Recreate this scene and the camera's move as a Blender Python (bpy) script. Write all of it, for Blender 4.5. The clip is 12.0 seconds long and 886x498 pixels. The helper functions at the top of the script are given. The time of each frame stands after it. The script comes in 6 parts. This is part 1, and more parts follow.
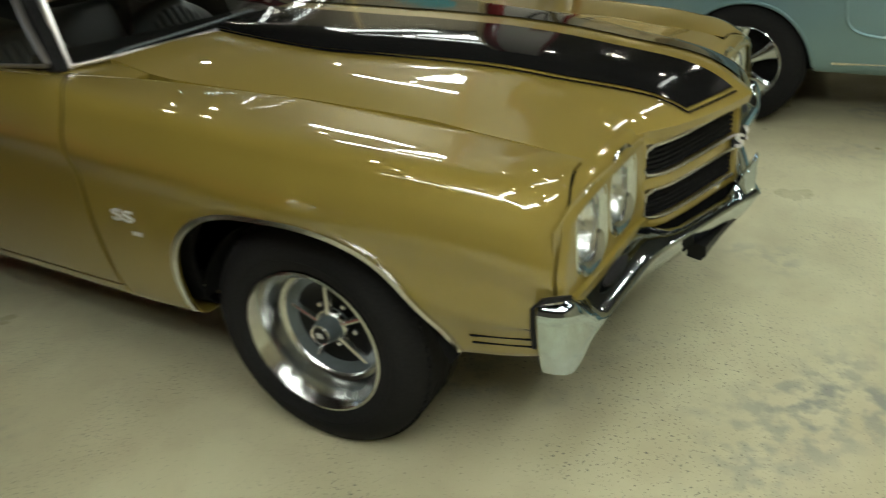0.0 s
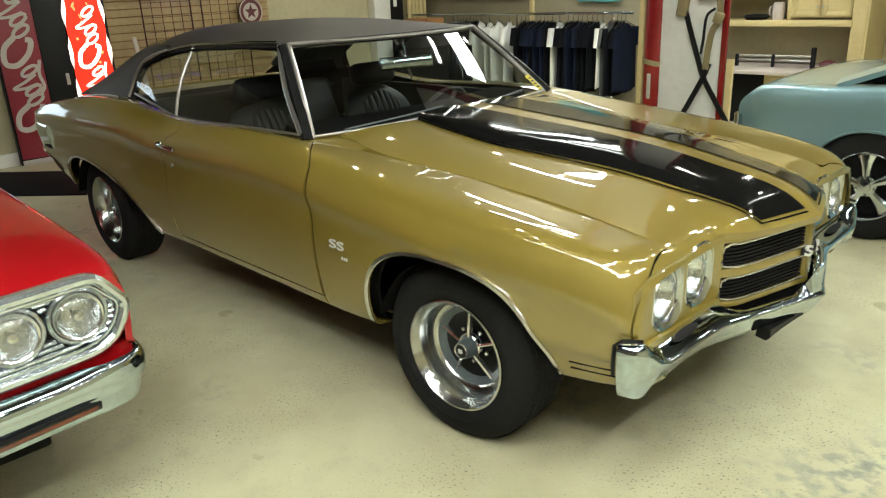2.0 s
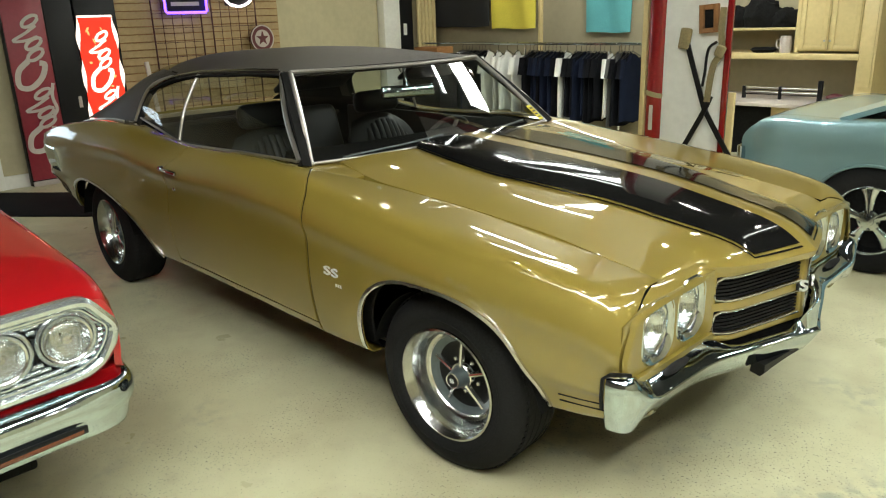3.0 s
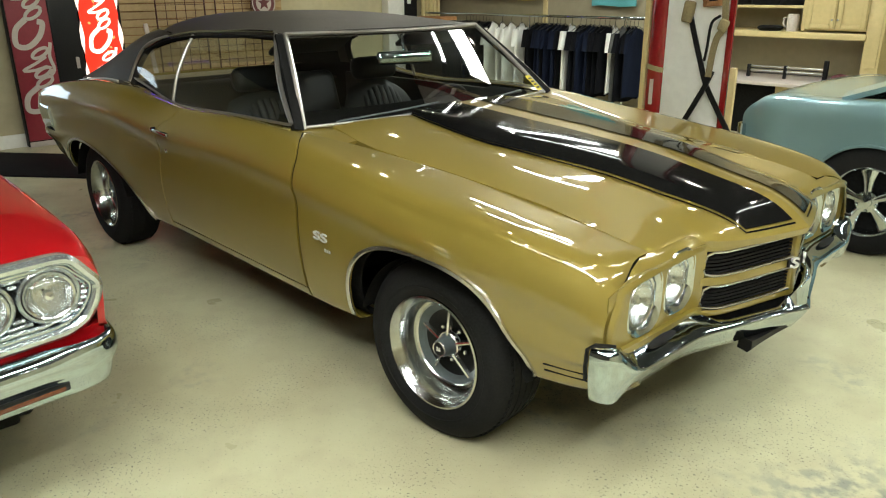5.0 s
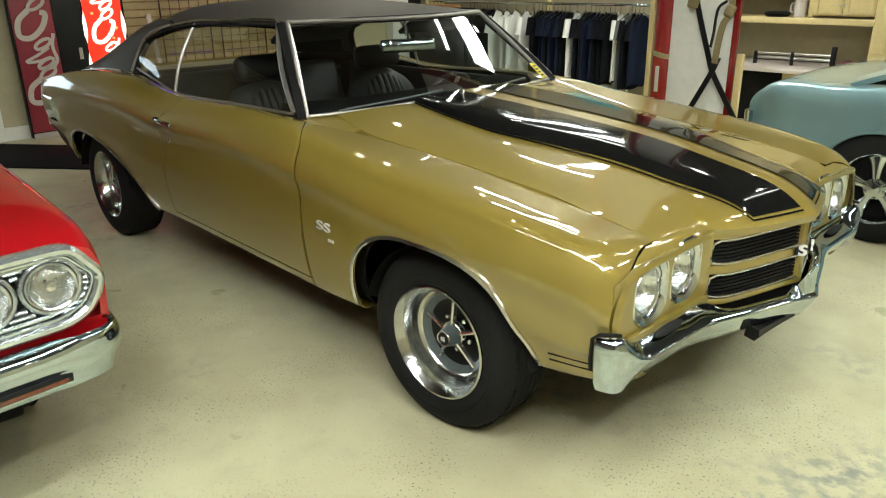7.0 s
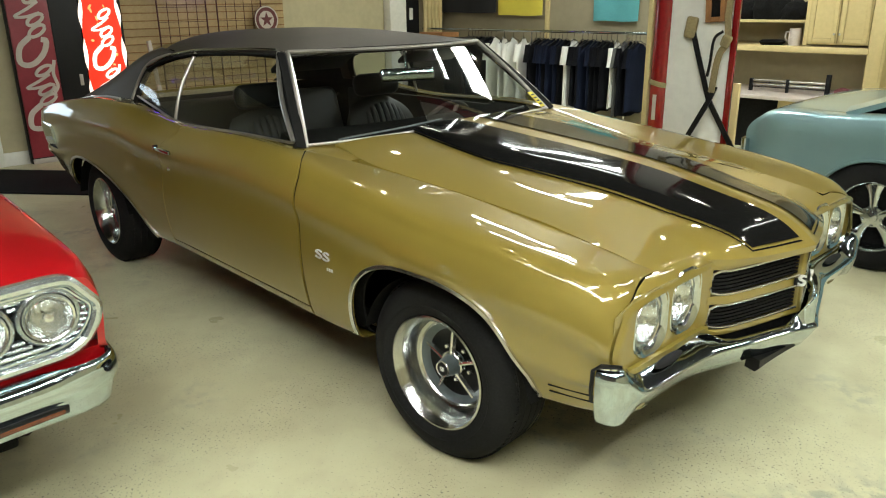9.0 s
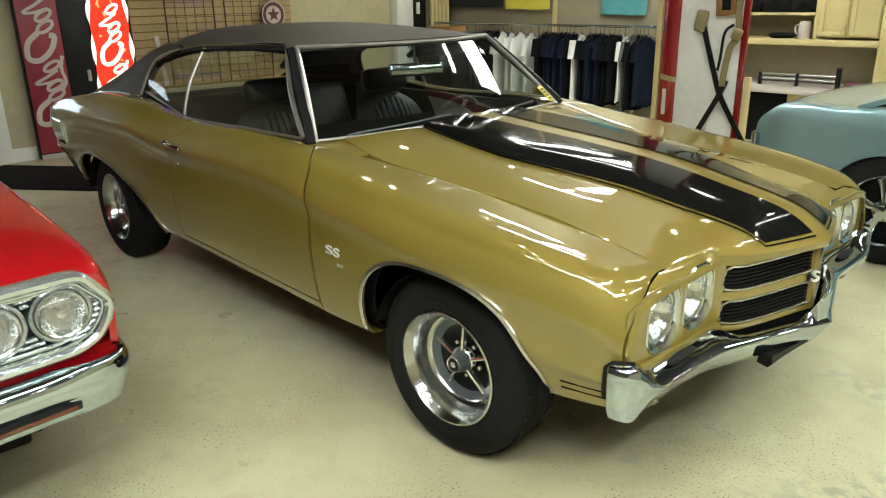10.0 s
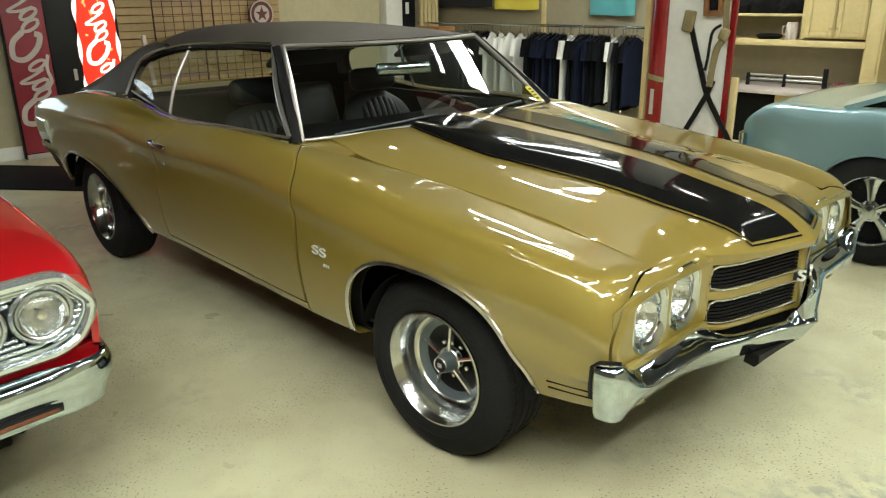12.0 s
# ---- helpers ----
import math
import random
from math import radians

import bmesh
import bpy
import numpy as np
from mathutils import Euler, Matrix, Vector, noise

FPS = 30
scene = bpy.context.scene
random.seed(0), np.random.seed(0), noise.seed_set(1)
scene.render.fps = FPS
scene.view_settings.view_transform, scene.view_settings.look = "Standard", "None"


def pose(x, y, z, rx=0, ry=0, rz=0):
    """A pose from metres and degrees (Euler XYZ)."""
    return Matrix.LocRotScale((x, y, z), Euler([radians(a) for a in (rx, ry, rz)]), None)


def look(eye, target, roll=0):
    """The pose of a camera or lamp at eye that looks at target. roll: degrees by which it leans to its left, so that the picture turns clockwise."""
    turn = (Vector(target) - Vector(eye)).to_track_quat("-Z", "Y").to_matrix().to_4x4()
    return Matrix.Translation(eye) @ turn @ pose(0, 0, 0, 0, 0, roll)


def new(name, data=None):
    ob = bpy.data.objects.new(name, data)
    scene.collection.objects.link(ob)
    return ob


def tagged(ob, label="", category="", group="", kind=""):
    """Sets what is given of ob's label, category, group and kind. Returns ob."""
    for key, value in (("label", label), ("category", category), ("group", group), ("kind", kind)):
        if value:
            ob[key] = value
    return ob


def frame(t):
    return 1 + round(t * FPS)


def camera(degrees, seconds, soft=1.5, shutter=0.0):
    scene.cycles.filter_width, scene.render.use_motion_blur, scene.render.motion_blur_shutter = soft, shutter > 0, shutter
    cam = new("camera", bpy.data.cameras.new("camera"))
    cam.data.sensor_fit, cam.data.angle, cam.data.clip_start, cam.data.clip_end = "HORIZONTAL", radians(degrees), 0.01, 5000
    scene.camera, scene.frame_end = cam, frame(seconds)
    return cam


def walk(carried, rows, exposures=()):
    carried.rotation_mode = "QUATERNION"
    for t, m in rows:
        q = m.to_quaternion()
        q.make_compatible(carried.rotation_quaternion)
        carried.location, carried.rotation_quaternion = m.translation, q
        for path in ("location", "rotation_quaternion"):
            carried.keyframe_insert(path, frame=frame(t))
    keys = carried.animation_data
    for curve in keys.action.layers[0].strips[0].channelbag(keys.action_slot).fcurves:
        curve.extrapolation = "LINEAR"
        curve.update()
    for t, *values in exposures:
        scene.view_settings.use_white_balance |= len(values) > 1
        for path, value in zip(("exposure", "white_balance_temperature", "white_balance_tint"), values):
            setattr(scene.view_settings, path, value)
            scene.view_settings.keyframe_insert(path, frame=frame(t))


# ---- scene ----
cam = camera(61.8, 12.0, soft=1.1, shutter=0.5)
PATH = [
    (0, (1.171, -1.945, 1.277), (0.152, -0.459, 0.408), -6.5),
    (0.5, (1.234, -2.149, 1.385), (0.052, -0.756, 0.571), -6.2),
    (1, (1.288, -2.367, 1.445), (0.044, -0.994, 0.693), -5.9),
    (1.5, (1.398, -2.461, 1.475), (0.085, -1.122, 0.78), -6.4),
    (2, (1.571, -2.424, 1.474), (0.225, -1.103, 0.807), -2.6),
    (2.5, (1.614, -2.421, 1.482), (0.259, -1.092, 0.851), -3.4),
    (3, (1.609, -2.381, 1.482), (0.23, -1.063, 0.882), -1.9),
    (5, (1.625, -2.347, 1.454), (0.26, -1.046, 0.788), -0.4),
    (5.5, (1.626, -2.344, 1.45), (0.259, -1.045, 0.785), -0.6),
    (6, (1.624, -2.332, 1.448), (0.26, -1.033, 0.776), -0.8),
    (6.5, (1.616, -2.331, 1.445), (0.254, -1.048, 0.738), -0.7),
    (7, (1.616, -2.333, 1.446), (0.247, -1.048, 0.754), -0.8),
    (7.5, (1.614, -2.329, 1.458), (0.243, -1.034, 0.792), -1.1),
    (9.5, (1.6, -2.334, 1.464), (0.22, -1.031, 0.835), -0.6),
    (10, (1.591, -2.337, 1.465), (0.204, -1.048, 0.82), -0.9),
    (10.5, (1.587, -2.336, 1.459), (0.181, -1.072, 0.808), -1.4),
    (11, (1.589, -2.329, 1.461), (0.185, -1.05, 0.832), -1.2),
    (11.5, (1.589, -2.326, 1.46), (0.195, -1.045, 0.817), -1.0),
    (12, (1.591, -2.321, 1.459), (0.222, -1.013, 0.815), -0.7),
]
walk(cam, [(t, look(eye, target, roll)) for t, eye, target, roll in PATH], exposures=[(0.0, -0.70), (0.6, -0.46), (1.3, -0.10), (2.2, 0.02), (12.0, 0.02)])

# ---- world and lamps ----
world = bpy.data.worlds.new("world")
scene.world = world
world.use_nodes = True
world.node_tree.nodes["Background"].inputs[0].default_value = (0.9, 0.95, 1.0, 1)
world.node_tree.nodes["Background"].inputs[1].default_value = 0.25
scene.view_settings.exposure = 0.0
CEILING = 3.3


# ---- materials ----
def material(name, colour, rough=0.5, metal=0.0, coat=0.0, scale=0.0, vary=0.12, bump=0.0, bump_scale=0.0, second=None,
             mix_scale=1.5, emit=0.0, transmission=0.0, random_tone=0.0, coat_rough=0.03, rough_vary=0.0, spec=0.5, coat_ior=1.5):
    m = bpy.data.materials.new(name)
    m.use_nodes = True
    nodes, links = m.node_tree.nodes, m.node_tree.links
    shader = nodes["Principled BSDF"]
    rgb = (*colour, 1)
    shader.inputs["Base Color"].default_value = rgb
    shader.inputs["Roughness"].default_value = rough
    shader.inputs["Metallic"].default_value = metal
    shader.inputs["Coat Weight"].default_value = coat
    shader.inputs["Specular IOR Level"].default_value = spec
    shader.inputs["Coat Roughness"].default_value = coat_rough
    shader.inputs["Coat IOR"].default_value = coat_ior
    shader.inputs["Transmission Weight"].default_value = transmission
    if emit:
        shader.inputs["Emission Color"].default_value = rgb
        shader.inputs["Emission Strength"].default_value = emit
    place = nodes.new("ShaderNodeTexCoord")
    if scale or second:
        fine = nodes.new("ShaderNodeTexNoise")
        fine.inputs["Scale"].default_value = scale or 20.0
        fine.inputs["Detail"].default_value = 6
        links.new(place.outputs["Object"], fine.inputs["Vector"])
        coarse = nodes.new("ShaderNodeTexNoise")
        coarse.inputs["Scale"].default_value = mix_scale
        coarse.inputs["Detail"].default_value = 4
        links.new(place.outputs["Object"], coarse.inputs["Vector"])
        blend = nodes.new("ShaderNodeMix")
        blend.data_type = "RGBA"
        other = second or tuple(c * (1 - 2 * vary) for c in colour)
        blend.inputs["A"].default_value = rgb
        blend.inputs["B"].default_value = (*other, 1)
        ramp = nodes.new("ShaderNodeMapRange")
        ramp.inputs["From Min"].default_value, ramp.inputs["From Max"].default_value = 0.4, 0.65
        links.new(coarse.outputs["Fac"], ramp.inputs["Value"])
        links.new(ramp.outputs["Result"], blend.inputs["Factor"])
        grain = nodes.new("ShaderNodeMix")
        grain.data_type, grain.blend_type = "RGBA", "MULTIPLY"
        grain.inputs["Factor"].default_value = 1.0
        tone = nodes.new("ShaderNodeMapRange")
        tone.inputs["From Min"].default_value, tone.inputs["From Max"].default_value = 0.3, 0.7
        tone.inputs["To Min"].default_value, tone.inputs["To Max"].default_value = 1 - vary, 1 + vary
        links.new(fine.outputs["Fac"], tone.inputs["Value"])
        links.new(blend.outputs["Result"], grain.inputs["A"])
        links.new(tone.outputs["Result"], grain.inputs["B"])
        last = grain.outputs["Result"]
        if random_tone:
            info = nodes.new("ShaderNodeObjectInfo")
            spread = nodes.new("ShaderNodeMapRange")
            spread.inputs["To Min"].default_value, spread.inputs["To Max"].default_value = 1 - random_tone, 1 + random_tone
            links.new(info.outputs["Random"], spread.inputs["Value"])
            again = nodes.new("ShaderNodeMix")
            again.data_type, again.blend_type = "RGBA", "MULTIPLY"
            again.inputs["Factor"].default_value = 1.0
            links.new(last, again.inputs["A"])
            links.new(spread.outputs["Result"], again.inputs["B"])
            last = again.outputs["Result"]
        links.new(last, shader.inputs["Base Color"])
        if rough_vary:
            gloss = nodes.new("ShaderNodeMapRange")
            gloss.inputs["To Min"].default_value, gloss.inputs["To Max"].default_value = rough - rough_vary, rough + rough_vary
            links.new(coarse.outputs["Fac"], gloss.inputs["Value"])
            links.new(gloss.outputs["Result"], shader.inputs["Roughness"])
    if bump:
        relief = nodes.new("ShaderNodeTexNoise")
        relief.inputs["Scale"].default_value = bump_scale or 80.0
        relief.inputs["Detail"].default_value = 5
        links.new(place.outputs["Object"], relief.inputs["Vector"])
        rise = nodes.new("ShaderNodeBump")
        rise.inputs["Strength"].default_value = bump
        rise.inputs["Distance"].default_value = 0.002
        links.new(relief.outputs["Fac"], rise.inputs["Height"])
        links.new(rise.outputs["Normal"], shader.inputs["Normal"])
    return m


GOLD = material("gold_paint", (0.270, 0.200, 0.036), 0.46, 0.20, coat=1.0, coat_ior=2.0, scale=900, vary=0.06, mix_scale=0.8, spec=0.2)
STRIPE = material("black_stripe_paint", (0.008, 0.008, 0.008), 0.08, 0.0, scale=300, vary=0.2, spec=0.3)
RED = material("red_paint", (0.37, 0.005, 0.008), 0.4, 0.0, coat=1.0, coat_ior=1.7, scale=500, vary=0.05, spec=0.1)
BLUE = material("pale_blue_paint", (0.22, 0.355, 0.385), 0.38, 0.4, coat=0.9, scale=600, vary=0.05, spec=0.2)
CHROME = material("chrome", (0.53, 0.61, 0.67), 0.06, 1.0, scale=60, vary=0.04, rough_vary=0.03, bump=0.12, bump_scale=28)
BRIGHT = material("bright_trim", (0.76, 0.76, 0.75), 0.24, 1.0, scale=80, vary=0.06)
POLISHED = material("polished_trim", (0.62, 0.67, 0.70), 0.15, 1.0, scale=60, vary=0.05, rough_vary=0.04)
RIM = material("polished_rim", (0.52, 0.53, 0.52), 0.19, 1.0, scale=40, vary=0.08, rough_vary=0.06)
TRIMS = material("satin_trim", (0.46, 0.44, 0.41), 0.33, 0.88, scale=80, vary=0.05)
STEEL = material("satin_steel", (0.55, 0.55, 0.53), 0.35, 1.0, scale=70, vary=0.1)
GREYPAINT = material("grey_wheel_paint", (0.11, 0.135, 0.145), 0.38, 0.25, scale=90, vary=0.08)
BLACK = material("black_plastic", (0.010, 0.010, 0.011), 0.42, spec=0.25, scale=120, vary=0.2)
MATT = material("matt_black", (0.014, 0.014, 0.014), 0.85, spec=0.08, scale=60, vary=0.25)
RUBBER = material("tyre_rubber", (0.016, 0.016, 0.017), 0.75, spec=0.12, scale=150, vary=0.2, bump=0.25, bump_scale=220)
VINYL = material("black_vinyl", (0.052, 0.046, 0.040), 0.48, scale=180, vary=0.18, bump=0.5, bump_scale=420)
LEATHER = material("black_seat_vinyl", (0.014, 0.017, 0.017), 0.5, spec=0.3, scale=160, vary=0.2, bump=0.3, bump_scale=300)
REFLECTOR = material("lamp_reflector", (0.84, 0.87, 0.88), 0.14, 0.95, scale=40, vary=0.05, bump=0.9, bump_scale=70)
BADGE = material("bright_badge", (0.82, 0.82, 0.80), 0.35, 0.5, scale=90, vary=0.03)
CARPET = material("black_carpet", (0.008, 0.008, 0.008), 0.95, spec=0.05, scale=200, vary=0.3)


def glass_material(name, tint, face=0.06, rough=0.01, flutes=0.0):
    """A thin pane: clear, with a mirror sheen that grows towards grazing view."""
    m = bpy.data.materials.new(name)
    m.use_nodes = True
    nodes, links = m.node_tree.nodes, m.node_tree.links
    nodes.remove(nodes["Principled BSDF"])
    clear = nodes.new("ShaderNodeBsdfTransparent")
    clear.inputs["Color"].default_value = (*tint, 1)
    shine = nodes.new("ShaderNodeBsdfGlossy")
    shine.inputs["Roughness"].default_value = rough
    weight = nodes.new("ShaderNodeLayerWeight")
    weight.inputs["Blend"].default_value = 0.5
    steep = nodes.new("ShaderNodeMath")
    steep.operation, steep.inputs[1].default_value = "POWER", 5.0
    span = nodes.new("ShaderNodeMapRange")
    span.inputs["To Min"].default_value, span.inputs["To Max"].default_value = face, 1.0
    mix = nodes.new("ShaderNodeMixShader")
    links.new(weight.outputs["Facing"], steep.inputs[0])
    links.new(steep.outputs[0], span.inputs["Value"])
    links.new(span.outputs["Result"], mix.inputs["Fac"])
    links.new(clear.outputs["BSDF"], mix.inputs[1])
    links.new(shine.outputs["BSDF"], mix.inputs[2])
    links.new(mix.outputs["Shader"], nodes["Material Output"].inputs["Surface"])
    if flutes:
        place = nodes.new("ShaderNodeTexCoord")
        wave = nodes.new("ShaderNodeTexWave")
        wave.bands_direction = "Y"
        wave.inputs["Scale"].default_value, wave.inputs["Distortion"].default_value = flutes, 1.5
        rise = nodes.new("ShaderNodeBump")
        rise.inputs["Strength"].default_value, rise.inputs["Distance"].default_value = 0.45, 0.003
        links.new(place.outputs["Object"], wave.inputs["Vector"])
        links.new(wave.outputs["Fac"], rise.inputs["Height"])
        links.new(rise.outputs["Normal"], shine.inputs["Normal"])
    return m


GLASS = glass_material("tinted_glass", (0.84, 0.88, 0.86), 0.09)
SCREEN = glass_material("windshield_glass", (0.84, 0.89, 0.87), 0.15)
LENS = glass_material("clear_lens", (0.97, 0.98, 0.98), 0.15, 0.12, 26.0)
MIRROR = material("mirror", (0.85, 0.87, 0.87), 0.02, 1.0)


def pane(bm, name, parent, label, material_=None):
    """A single sheet of glass that lets light through."""
    ob = part(name, bm, material_ or GLASS, parent, label)
    ob.visible_shadow = False
    return ob


# ---- building helpers ----
def mesh_of(bm, material_, smooth=40):
    me = bpy.data.meshes.new("mesh")
    bm.normal_update()
    bm.to_mesh(me)
    bm.free()
    me.materials.append(material_)
    if smooth:
        me.polygons.foreach_set("use_smooth", [True] * len(me.polygons))
        me.set_sharp_from_angle(angle=radians(smooth))
    return me


def part(name, bm, material_, parent, label="", smooth=40, at=None):
    me = mesh_of(bm, material_, smooth)
    me.name = name
    ob = new(name, me)
    ob.parent = parent
    if at is not None:
        ob.matrix_basis = at
    if label:
        tagged(ob, label)
    return ob


def thing(name, label, category, group="", kind="", at=None):
    ob = new(name)
    ob.empty_display_size = 0.1
    if at is not None:
        ob.matrix_basis = at
    return tagged(ob, label, category, group, kind)


def solid(name, bm, material_, label, category="", group="", kind="", smooth=40, at=None):
    ob = part(name, bm, material_, None, "", smooth, at)
    return tagged(ob, label, category, group, kind)


def box(x0, x1, y0, y1, z0, z1, bevel=0.0, segments=2, bm=None):
    own = bmesh.new()
    bmesh.ops.create_cube(own, size=1)
    for v in own.verts:
        v.co = Vector(((x0 + x1) / 2 + v.co.x * (x1 - x0), (y0 + y1) / 2 + v.co.y * (y1 - y0), (z0 + z1) / 2 + v.co.z * (z1 - z0)))
    if bevel:
        bmesh.ops.bevel(own, geom=own.edges[:], offset=bevel, segments=segments, affect="EDGES", profile=0.5)
    return merged(bm, own)


def merged(bm, own):
    """own added to bm, or own itself."""
    if bm is None:
        return own
    me = bpy.data.meshes.new("merge")
    own.to_mesh(me)
    own.free()
    bm.from_mesh(me)
    bpy.data.meshes.remove(me)
    return bm


def moved(bm, m):
    bmesh.ops.transform(bm, matrix=m, verts=bm.verts[:])
    return bm


def lathe(profile, n=48, bm=None, closed=False):
    """A profile of (radius, height) turned round the z axis."""
    bm = bm or bmesh.new()
    rings = []
    for r, h in profile:
        rings.append([bm.verts.new((r * math.cos(2 * math.pi * i / n), r * math.sin(2 * math.pi * i / n), h)) for i in range(n)])
    pairs = list(zip(rings, rings[1:])) + ([(rings[-1], rings[0])] if closed else [])
    for a, b in pairs:
        for i in range(n):
            j = (i + 1) % n
            bm.faces.new((a[i], a[j], b[j], b[i]))
    return bm


def sheet(f, us, vs, bm=None, flip=False, keep=None):
    """A grid of f(u, v). keep(u, v) says which cells stay."""
    bm = bm or bmesh.new()
    rows = [[bm.verts.new(f(u, v)) for v in vs] for u in us]
    for i in range(len(us) - 1):
        for j in range(len(vs) - 1):
            if keep and not keep((us[i] + us[i + 1]) / 2, (vs[j] + vs[j + 1]) / 2):
                continue
            q = (rows[i][j], rows[i + 1][j], rows[i + 1][j + 1], rows[i][j + 1])
            bm.faces.new(q[::-1] if flip else q)
    bmesh.ops.delete(bm, geom=[v for v in bm.verts if not v.link_faces], context="VERTS")
    return bm


def thick(bm, t):
    """Gives an open sheet a thickness t against its normals."""
    bm.normal_update()
    bmesh.ops.solidify(bm, geom=bm.faces[:], thickness=t)
    return bm


def sweep(path, section, bm=None, closed=False, up=(0, 0, 1), cap=True, scale=None):
    """A closed section of (across, up) pairs carried along a path."""
    bm = bm or bmesh.new()
    path = [Vector(p) for p in path]
    n, rings = len(path), []
    for i, p in enumerate(path):
        a = path[(i - 1) % n] if closed or i else path[0]
        b = path[(i + 1) % n] if closed or i < n - 1 else path[-1]
        along = (b - a).normalized()
        across = along.cross(Vector(up)).normalized()
        rise = across.cross(along).normalized()
        k = scale(i / max(n - 1, 1)) if scale else 1.0
        rings.append([bm.verts.new(p + across * (s[0] * k) + rise * (s[1] * k)) for s in section])
    m = len(section)
    for i in range(n if closed else n - 1):
        a, b = rings[i], rings[(i + 1) % n]
        for j in range(m):
            k = (j + 1) % m
            bm.faces.new((a[j], a[k], b[k], b[j]))
    if cap and not closed:
        bm.faces.new(rings[0][::-1])
        bm.faces.new(rings[-1])
    return bm


def circle(r, n=10, flat=1.0):
    return [(r * math.cos(2 * math.pi * i / n), flat * r * math.sin(2 * math.pi * i / n)) for i in range(n)]


def tube(path, r, n=10, bm=None, closed=False, up=(0, 0, 1), flat=1.0):
    return sweep(path, circle(r, n, flat), bm, closed, up)


def spline(points, steps=8, closed=False):
    """A smooth curve through points."""
    p = [np.array(q, float) for q in points]
    n, out = len(p), []
    for i in range(n if closed else n - 1):
        b, c = p[i], p[(i + 1) % n]
        a = p[i - 1] if closed or i else 2 * b - c
        d = p[(i + 2) % n] if closed or i < n - 2 else 2 * c - b
        for k in range(steps):
            t = k / steps
            out.append(0.5 * (2 * b + (c - a) * t + (2 * a - 5 * b + 4 * c - d) * t * t + (3 * b - a - 3 * c + d) * t ** 3))
    if not closed:
        out.append(p[-1])
    return [tuple(q) for q in out]


def curve(knots):
    """A smooth function through (x, value) knots."""
    knots = sorted(knots)
    xs, ys = np.array([k[0] for k in knots]), np.array([k[1] for k in knots])
    d = np.diff(ys) / np.diff(xs)
    m = np.concatenate([[d[0]], (d[:-1] + d[1:]) / 2, [d[-1]]])
    for i in range(1, len(m) - 1):
        if d[i - 1] * d[i] <= 0:
            m[i] = 0

    def value(x):
        x = min(max(x, xs[0]), xs[-1])
        i = min(int(np.searchsorted(xs, x, "right")) - 1, len(xs) - 2)
        h = xs[i + 1] - xs[i]
        t = (x - xs[i]) / h
        return float(ys[i] * (1 + 2 * t) * (1 - t) ** 2 + m[i] * h * t * (1 - t) ** 2 + ys[i + 1] * t * t * (3 - 2 * t) + m[i + 1] * h * t * t * (t - 1))
    return value


def steps(a, b, n):
    return [a + (b - a) * i / n for i in range(n + 1)]


def mirrored(bm):
    """The other side of a part: y turned over, faces kept outwards."""
    other = bm.copy()
    for v in other.verts:
        v.co.y = -v.co.y
    bmesh.ops.reverse_faces(other, faces=other.faces[:])
    return other


